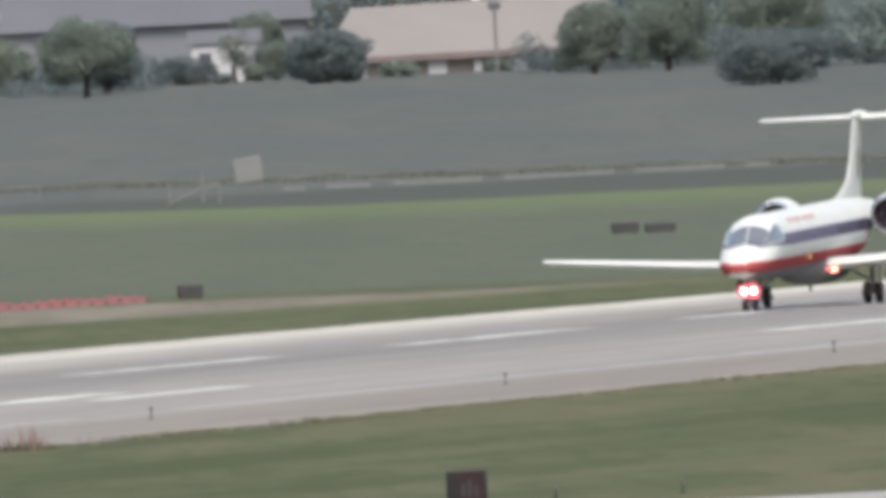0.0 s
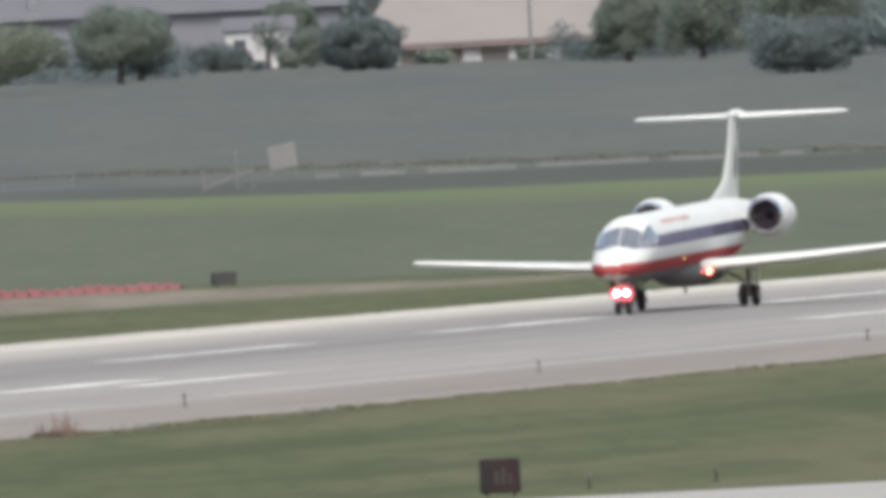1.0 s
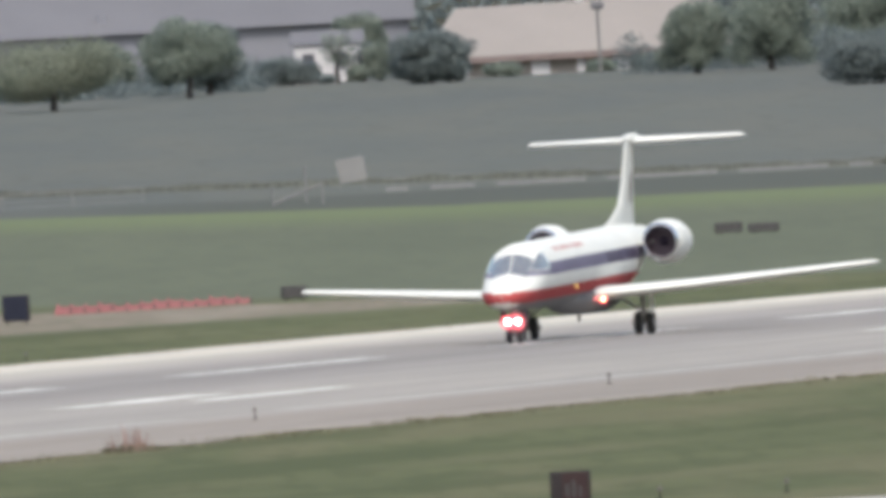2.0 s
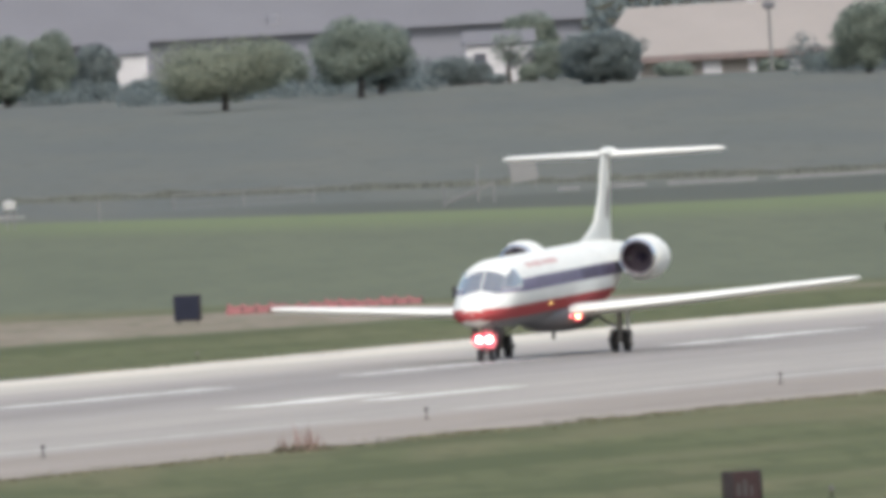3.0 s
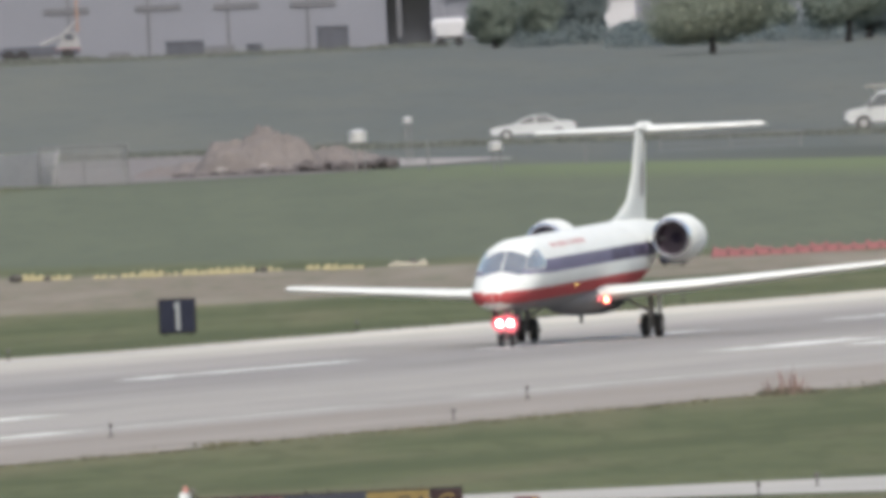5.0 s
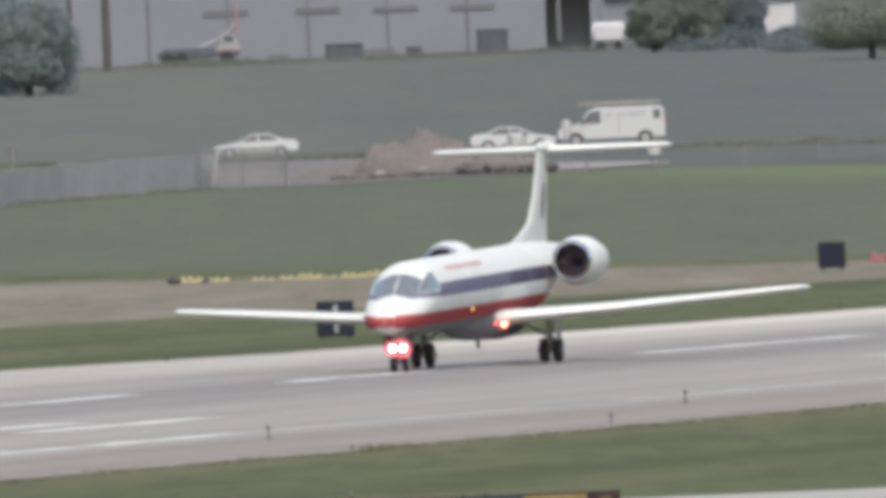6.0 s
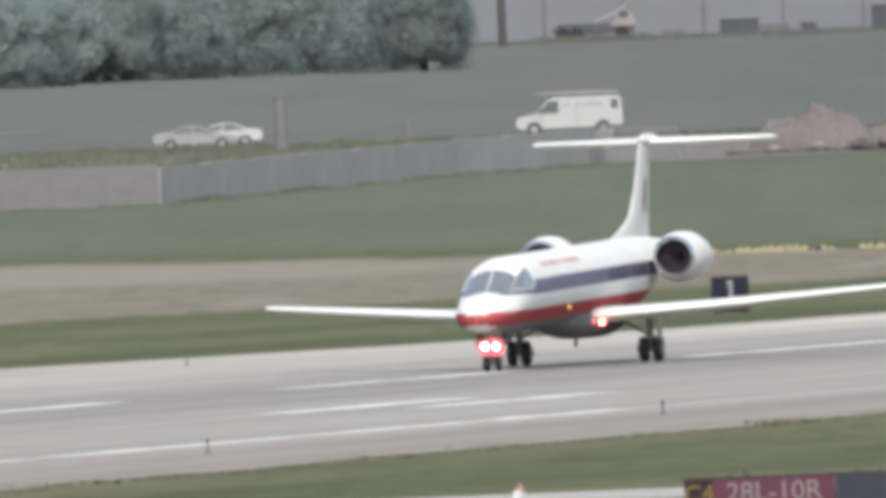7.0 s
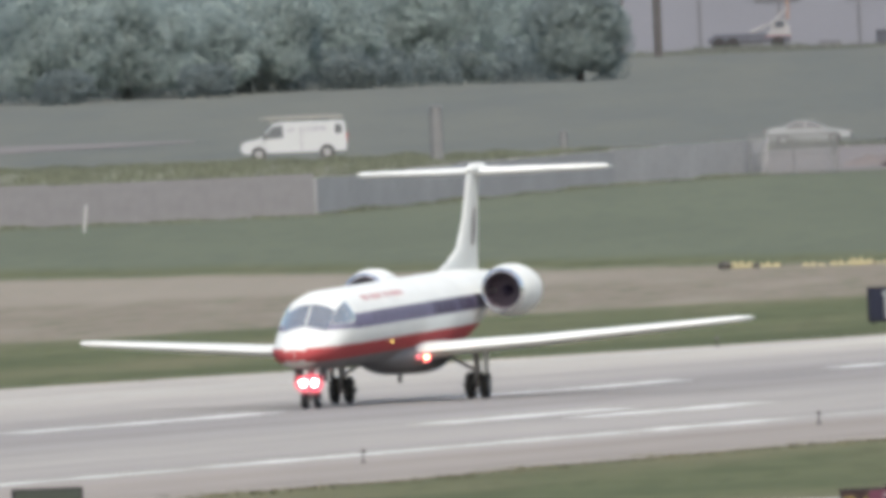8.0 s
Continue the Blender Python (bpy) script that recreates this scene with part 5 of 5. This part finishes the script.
for k, (x, y, w, hh) in enumerate(((33.4, 3394, 4.4, 2.9), (9.4, 3446, 2.6, 3.2))):
    hs = thing("white_house" if k == 0 else "white_shed", at(x, y), "white-walled house half hidden by trees" if k == 0 else "small white shed between trees", "house" if k == 0 else "shed")
    block("wall", hs, (0, 2, hh / 2 - 0.3), (w, 4, hh), OFFWHITE)
    bm = bmesh.new()
    loft(bm, [[(q, -0.25, hh - 0.35), (q, 2, hh + 0.5), (q, 4.25, hh - 0.35)] for q in (-w / 2 - 0.2, w / 2 + 0.2)])
    part("roof", bm, LILAC2, hs, "dull grey roof", smooth=False)
    if k == 0:
        for q in (-1.3, 0.9):
            block("window", hs, (q, -0.04, 1.5), (0.8, 0.1, 0.9), WINDOW, "dark window")
            block("sill", hs, (q, -0.08, 1.0), (0.9, 0.18, 0.08), OFFWHITE)
wb = thing("white_trailer", at(-1.6, 3452), "white covered trailer parked before the grey building", "trailer")
bm = bmesh.new()
box(bm, (0, 0, 1.15), (2.3, 1.8, 1.4), 0.25)
part("body", bm, OFFWHITE, wb)
for x in (-0.6, 0.6):
    bm = bmesh.new()
    lathe(bm, [(-0.1, 0.02), (-0.1, 0.3), (0.1, 0.3), (0.1, 0.02)], (x, -0.85, 0.3), 14, "y")
    part("wheel", bm, TYRE, wb)
pole("utility_pole", -34.6, 3440, 9.0, 0.6, BARK, "thick dark utility pole beside the wood", 0, "pole")
pole("utility_pole", -37.0, 3445, 9.0, 0.3, BARK, "dark utility pole beside the wood", 0, "pole")
# dark crates against the warehouse wall
for x, w, h in ((-9.35, 2.1, 1.45), (-19.2, 2.5, 0.9), (-14.6, 1.0, 0.5)):
    c = thing("crate", at(x, 3476), "dark closed crate against the warehouse wall", "crate", "crates at the warehouse")
    bm = bmesh.new()
    box(bm, (0, 0, h / 2), (w, 1.6, h), 0.06)
    part("body", bm, CRATE, c)
    bm = bmesh.new()
    box(bm, (0, 0, h + 0.04), (w + 0.12, 1.72, 0.1), 0.02)
    part("lid", bm, WINDOW, c)
    for q in (-w * 0.36, w * 0.36):
        bm = bmesh.new()
        box(bm, (q, -0.83, h / 2), (0.12, 0.06, h * 0.94), 0.01)
        part("batten", bm, WINDOW, c)
# dark flatbed with a white and red lifting machine on it
ld = thing("flatbed", at(-28.8, 3464), "dark parked flatbed with a white and red lift on it", "truck")
bm = bmesh.new()
box(bm, (0, 0, 0.72), (5.4, 1.9, 0.42), 0.08)
box(bm, (-0.6, 0, 1.02), (3.6, 1.7, 0.24), 0.06)
part("bed", bm, CRATE, ld)
bm = bmesh.new()
loft(bm, [[(x, y, z) for x, z in ((1.2, 0.95), (2.75, 0.95), (2.7, 1.5), (2.35, 2.0), (1.75, 2.05), (1.5, 1.5))] for y in (-0.8, 0.8)])
# White cab and arm use a grey that stands in for haze.
cab = part("cab", bm, PALE_WALL3, ld, "white cab", smooth=False)
bm = bmesh.new()
box(bm, (2.05, -0.81, 1.68), (0.6, 0.03, 0.4), 0.01)
part("window", bm, WINDOW, cab)
bm = bmesh.new()
rod(bm, (0.1, 0, 1.2), (1.5, 0, 1.75), 0.13, 0.1, 8)
rod(bm, (1.5, 0, 1.75), (2.6, 0, 2.75), 0.1, 0.07, 8)
part("arm", bm, PALE_WALL3, ld, "pale raised arm")
bm = bmesh.new()
box(bm, (1.9, -0.86, 0.82), (1.7, 0.1, 0.3), 0.03)
part("skirt", bm, FADED_RED, ld, "dull red side skirt")
bm = bmesh.new()
rod(bm, (2.6, 0.2, 2.0), (2.6, 0.2, 4.2), 0.09, 0.07, 8)
part("mast", bm, FADED_ORANGE, ld, "dull orange mast")
for x in (-2.0, -1.1, 1.9):
    for y in (-0.85, 0.85):
        bm = bmesh.new()
        lathe(bm, [(-0.14, 0.02), (-0.14, 0.46), (0.14, 0.46), (0.14, 0.02)], (x, y, 0.46), 14, "y")
        part("wheel", bm, TYRE, ld)

spots = []
for _ in range(1000):
    x = rng.uniform(-48, -2)
    spots.append((x, rng.uniform(3450, 3474), rng.uniform(0.1, 0.3)))
for _ in range(420):
    spots.append((rng.uniform(-32.5, -25), rng.uniform(3455, 3461), rng.uniform(0.25, 0.5)))
tufts("warehouse_grass", spots, "long dull grass in front of the warehouse", HAY)

# ---- road vehicles: local x forward, y left, origin on the road ----
# White paint dimmed to stand in for haze over the road.
CAR_WHITE = material("car_paint_hazed", (0.36, 0.375, 0.385), 0.35, vary=0.03, scale=1, coat=0.6)
CAR_SILVER = material("silver_paint", (0.215, 0.222, 0.228), 0.35, 0.3, vary=0.03, scale=1, coat=0.5)
CAR_GLASS = material("car_glass", (0.05, 0.055, 0.06), 0.08, vary=0.0, coat=0.4)
BUMPER = material("dull_plastic", (0.12, 0.12, 0.125), 0.7, vary=0.1, scale=0.5)
RACK = material("rack_metal", (0.3, 0.29, 0.26), 0.5, 0.4, vary=0.1, scale=0.5)
TAIL = material("tail_lamp", (0.35, 0.03, 0.03), 0.3, vary=0)


def extrude_profile(bm, prof, w, pinch=0.12, belt=1.0):
    """A closed side profile (x, z) given width, drawn in above the belt line."""
    def ring(y, shrink):
        out = []
        for x, z in prof:
            k = y * (1 - pinch * max(0.0, z - belt)) if z > belt else y
            out.append((x * (1 - shrink), k * (1 - 0 * shrink), z - shrink * (z - belt) * 0.6))
        return out
    hw = w / 2
    return loft(bm, [ring(-hw, 0.012), ring(-hw * 0.97, 0.0), ring(hw * 0.97, 0.0), ring(hw, 0.012)])


def side_glass(bm, pts, w, pinch, belt, side):
    vs = []
    for x, z in pts:
        y = w / 2 * (1 - pinch * max(0.0, z - belt)) + 0.008
        vs.append(bm.verts.new((x, y * side, z)))
    bm.faces.new(vs)
    r = bmesh.ops.extrude_face_region(bm, geom=list(bm.faces))
    bmesh.ops.translate(bm, vec=(0, -0.02 * side, 0), verts=[v for v in r["geom"] if isinstance(v, bmesh.types.BMVert)])


def road_wheels(t, xs, w, r):
    for x in xs:
        for side in (1, -1):
            bm = bmesh.new()
            lathe(bm, [(-0.1, r * 0.62), (-0.11, r * 0.9), (-0.06, r), (0.06, r), (0.11, r * 0.9), (0.1, r * 0.62)], (0, 0, 0), 18, "y")
            p = part("wheel", bm, TYRE, t, at=Matrix.Translation((x, (w / 2 - 0.09) * side, r)))
            bm = bmesh.new()
            lathe(bm, [(-0.07, 0.01), (-0.09, r * 0.3), (-0.08, r * 0.63), (0.08, r * 0.63), (0.09, r * 0.3), (0.07, 0.01)], (0, 0, 0), 14, "y")
            part("rim", bm, METAL, p)
            bm = bmesh.new()
            lathe(bm, [(-0.02, r * 0.98), (-0.02, r * 1.16), (0.02, r * 1.16), (0.02, r * 0.98)], (x, (w / 2 - 0.005) * side, r * 1.02), 18, "y")
            part("wheel_arch", bm, BUMPER, t)


COMPACT = (0.96, 0.95, 0.88)


def sedan(paint, label):
    t = thing("car", Matrix(), label, "car")
    W, P, B = 1.78, 0.28, 0.85
    prof = [(-2.25, 0.35), (2.2, 0.33), (2.32, 0.5), (2.28, 0.68), (1.9, 0.80), (1.1, 0.92), (0.3, 1.36), (-0.1, 1.43), (-0.75, 1.42), (-1.45, 1.06), (-2.15, 1.0), (-2.35, 0.8), (-2.34, 0.5)]
    bm = bmesh.new()
    extrude_profile(bm, prof, W, P, B)
    body = part("body", bm, paint, t)
    for side in (1, -1):
        for pts in ([(0.85, 0.95), (0.25, 1.3), (-0.12, 1.36), (-0.12, 0.95)], [(-0.2, 0.95), (-0.2, 1.36), (-0.72, 1.35), (-1.2, 1.08), (-1.2, 0.98)]):
            bm = bmesh.new()
            side_glass(bm, pts, W, P, B, side)
            part("side_window", bm, CAR_GLASS, body)
        bm = bmesh.new()
        box(bm, (2.2, 0.62 * side, 0.66), (0.2, 0.36, 0.14), 0.03)
        part("headlight", bm, SIGN_WHITE, body)
        bm = bmesh.new()
        box(bm, (-2.26, 0.62 * side, 0.82), (0.16, 0.36, 0.16), 0.03)
        part("tail_light", bm, TAIL, body)
        bm = bmesh.new()
        box(bm, (0.75, 0.97 * side, 1.0), (0.14, 0.16, 0.12), 0.03)
        part("mirror", bm, paint, body)
    for name, a, b in (("windscreen", (1.0, 0.98), (0.34, 1.35)), ("rear_window", (-1.42, 1.09), (-0.82, 1.4))):
        bm = bmesh.new()
        mx, mz = (a[0] + b[0]) / 2, (a[1] + b[1]) / 2
        ln = math.hypot(b[0] - a[0], b[1] - a[1])
        box(bm, (mx, 0, mz + 0.005), (ln, 1.36, 0.03), 0.008, turn=pose(0, 0, 0, 0, -math.degrees(math.atan2(b[1] - a[1], b[0] - a[0]))))
        part(name, bm, CAR_GLASS, body)
    for x in (2.28, -2.3):
        bm = bmesh.new()
        box(bm, (x, 0, 0.43), (0.14, 1.6, 0.2), 0.05)
        part("bumper", bm, BUMPER, body)
    road_wheels(t, (1.42, -1.38), W, 0.31)
    # a compact, low car
    for ob in t.children_recursive:
        ob.location = [a * b for a, b in zip(ob.location, COMPACT)]
        ob.data.transform(Matrix.Diagonal((*COMPACT, 1)))
    return t


def work_van():
    t = thing("van", Matrix(), "white work van with a ladder rack driving along the road", "van")
    W, P, B = 2.0, 0.1, 1.1
    prof = [(-2.75, 0.42), (2.6, 0.4), (2.8, 0.55), (2.78, 0.85), (2.55, 1.05), (1.75, 1.2), (1.1, 1.92), (0.75, 2.02), (-2.55, 2.02), (-2.74, 1.9), (-2.8, 0.8)]
    bm = bmesh.new()
    extrude_profile(bm, prof, W, P, B)
    body = part("body", bm, CAR_WHITE, t)
    for side in (1, -1):
        bm = bmesh.new()
        side_glass(bm, [(1.62, 1.2), (1.08, 1.8), (0.55, 1.84), (0.55, 1.2)], W, P, B, side)
        part("side_window", bm, CAR_GLASS, body)
        bm = bmesh.new()
        side_glass(bm, [(-2.2, 1.35), (-2.2, 1.82), (-2.55, 1.82), (-2.55, 1.35)], W, P, B, side)
        part("side_window", bm, CAR_GLASS, body)
        bm = bmesh.new()
        side_glass(bm, [(0.35, 1.5), (0.35, 1.72), (-1.75, 1.72), (-1.75, 1.5)], W, P, B, side)
        part("lettering_bar", bm, material("faded_lettering", (0.16, 0.165, 0.18), 0.6, scale=0.35, fine=4, second=(0.38, 0.39, 0.4)), body, "dark worn lettering bar")
        bm = bmesh.new()
        box(bm, (-0.4, 1.0 * side, 1.1), (0.025, 0.03, 1.2))
        part("door_seam", bm, BUMPER, body)
        bm = bmesh.new()
        box(bm, (2.68, 0.72 * side, 0.88), (0.2, 0.36, 0.24), 0.04)
        part("headlight", bm, SIGN_WHITE, body)
        bm = bmesh.new()
        box(bm, (-2.78, 0.85 * side, 1.1), (0.08, 0.18, 0.5), 0.02)
        part("tail_light", bm, TAIL, body)
        bm = bmesh.new()
        box(bm, (1.5, 1.12 * side, 1.32), (0.14, 0.2, 0.3), 0.03)
        part("mirror", bm, BUMPER, body)
    bm = bmesh.new()
    box(bm, (1.44, 0, 1.56), (0.93, 1.6, 0.03), 0.008, turn=pose(0, 0, 0, 0, 48))
    part("windscreen", bm, CAR_GLASS, body)
    for x in (2.76, -2.8):
        bm = bmesh.new()
        box(bm, (x, 0, 0.5), (0.16, 1.9, 0.22), 0.05)
        part("bumper", bm, BUMPER, body)
    bm = bmesh.new()
    for y in (-0.8, 0.8):
        rod(bm, (1.75, y, 2.22), (-2.6, y, 2.2), 0.045, seg=6)
    for x in (1.2, 0.2, -0.9, -2.0):
        rod(bm, (x, -0.8, 2.2), (x, 0.8, 2.2), 0.03, seg=6)
        for y in (-0.8, 0.8):
            rod(bm, (x, y, 1.95), (x, y, 2.2), 0.03, seg=6)
    rk = part("roof_rack", bm, RACK, t, "pale metal ladder rack")
    bm = bmesh.new()
    box(bm, (-0.5, -0.45, 2.27), (3.9, 0.4, 0.07), 0.01)
    part("ladder", bm, RACK, rk, "pale ladder on the rack")
    road_wheels(t, (1.85, -1.75), W, 0.36)
    return t


van = work_van()
car_left = sedan(CAR_WHITE, "white sedan driving along the road ahead of the van")
car_right = sedan(CAR_SILVER, "silver sedan driving the other way along the road")
car_second = sedan(CAR_WHITE, "white sedan driving the other way behind the soil heap")
EDGE = [(-400, 2935), (-60, 2743), (-45, 2736), (-20, 2716), (0, 2697), (15, 2669), (40, 2623), (120, 2475), (400, 1965)]


def lane(x, off):
    """A point on the road, off metres beyond its near edge, and the road's slant there."""
    for (xa, ya), (xb, yb) in zip(EDGE, EDGE[1:]):
        if xa <= x <= xb:
            k = (x - xa) / (xb - xa)
            return Vector((x, ya + (yb - ya) * k + off, rise(ya + (yb - ya) * k + off) + 0.035))


def drive(x0, v, t0, off):
    rows = []
    for k in range(0, 17):
        t = k * 0.5
        rows.append((t, Matrix.Translation(lane(x0 + v * (t - t0), off)) @ pose(0, 0, 0, 0, 0, 180 if v < 0 else 0)))
    return rows


# ---- small white jet that taxies towards the camera: local x forward, origin under the fin ----


def taxi_jet():
    t = thing("taxiing_jet", Matrix(), "small white jet with a cruciform tail and red beacon", "airplane")
    bm = bmesh.new()
    xs = [(-1.0, 2.35, 0.15), (0.5, 2.2, 0.45), (2.5, 2.0, 0.8), (4.5, 1.9, 0.95), (11.0, 1.9, 0.95), (13.0, 1.8, 0.75), (14.3, 1.65, 0.4), (14.8, 1.6, 0.08)]
    loft(bm, [[(x, r * math.cos(a * math.pi / 12), z + r * math.sin(a * math.pi / 12)) for a in range(24)] for x, z, r in xs])
    body = part("fuselage", bm, WHITE, t)
    bm = bmesh.new()
    loft(bm, [[(le - u, q, z) for u, q in aerofoil(c, th)] for le, z, c, th in ((3.4, 2.6, 4.0, 0.05), (1.4, 3.6, 1.8, 0.12), (0.5, 4.4, 1.0, 0.24), (0.3, 4.82, 0.75, 0.3), (0.25, 4.88, 0.65, 0.3))])
    fin = part("fin", bm, WHITE, t)
    bm = bmesh.new()
    lathe(bm, [(4.86, 0.05), (4.92, 0.05), (4.96, 0.03), (4.98, 0.01)], (-0.1, 0, 0), 10, "z")
    part("beacon", bm, material("beacon_red", (0.32, 0.13, 0.10), 0.4, vary=0.1), fin, "red beacon on the fin")
    for side in (1, -1):
        bm = bmesh.new()
        loft(bm, wing_rings([(1.4, 0.0, 4.42, 1.9, 0.14), (0.9, 1.6 * side, 4.45, 1.4, 0.13), (0.2, 3.1 * side, 4.5, 0.8, 0.11), (0.1, 3.2 * side, 4.5, 0.5, 0.08)]))
        part("tailplane", bm, WHITE, t, "white horizontal tailplane")
        bm = bmesh.new()
        loft(bm, wing_rings([(9.6, 0.3 * side, 1.25, 3.2, 0.12), (7.6, 4.5 * side, 1.45, 1.9, 0.11), (6.0, 8.0 * side, 1.65, 1.0, 0.1)]))
        part("wing", bm, WHITE, t, "white low wing")
        bm = bmesh.new()
        lathe(bm, [(5.6, 0.4), (5.65, 0.46), (5.3, 0.52), (4.2, 0.5), (3.2, 0.36)], (0, 1.5 * side, 2.4), 18)
        e = part("engine", bm, WHITE, t)
        bm = bmesh.new()
        lathe(bm, [(5.58, 0.4), (5.1, 0.38), (5.1, 0.02)], (0, 1.5 * side, 2.4), 18)
        part("intake", bm, DARK, e)
        bm = bmesh.new()
        rod(bm, (6.9, 1.5 * side, 1.3), (6.9, 1.5 * side, 0.3), 0.07, seg=8)
        g = part("main_gear", bm, METAL, t)
        wheel(g, "wheel", (6.9, 1.5 * side, 0.33), 0.33, 0.22)
    bm = bmesh.new()
    rod(bm, (12.6, 0, 1.2), (12.6, 0, 0.25), 0.06, seg=8)
    g = part("nose_gear", bm, METAL, t)
    wheel(g, "wheel", (12.6, 0, 0.25), 0.25, 0.18)
    bm = bmesh.new()
    for y in (-0.35, 0.35):
        box(bm, (13.15, y, 2.2), (0.5, 0.5, 0.3), 0.05)
    part("windscreen", bm, GLASS, body)
    return t


taxier = taxi_jet()
TAXI_ROWS = []
for k in range(0, 17):
    t = k * 0.5
    d = 8.0 * (t - 4.0)
    TAXI_ROWS.append((t, pose(-2.93 - 0.18376 * d, 750 - 0.98297 * d, 0.02, 0, 0, -90 - math.degrees(TURN))))



def motions():
    """Everything that moves besides the camera."""
    walk(jet, [(t, RW @ pose(0, s, 0.045, 0, 0, -90)) for t, s in JET_ALONG])
    walk(taxier, TAXI_ROWS)
    walk(van, drive(3.25, -22.85, 5.8, 15))
    walk(car_left, drive(41.5, -22.75, 3.3, 15))
    walk(car_right, drive(-43.85, 24.1, 7.0, 7))
    walk(car_second, drive(-6.4, 24.0, 6.0, 7))


motions()
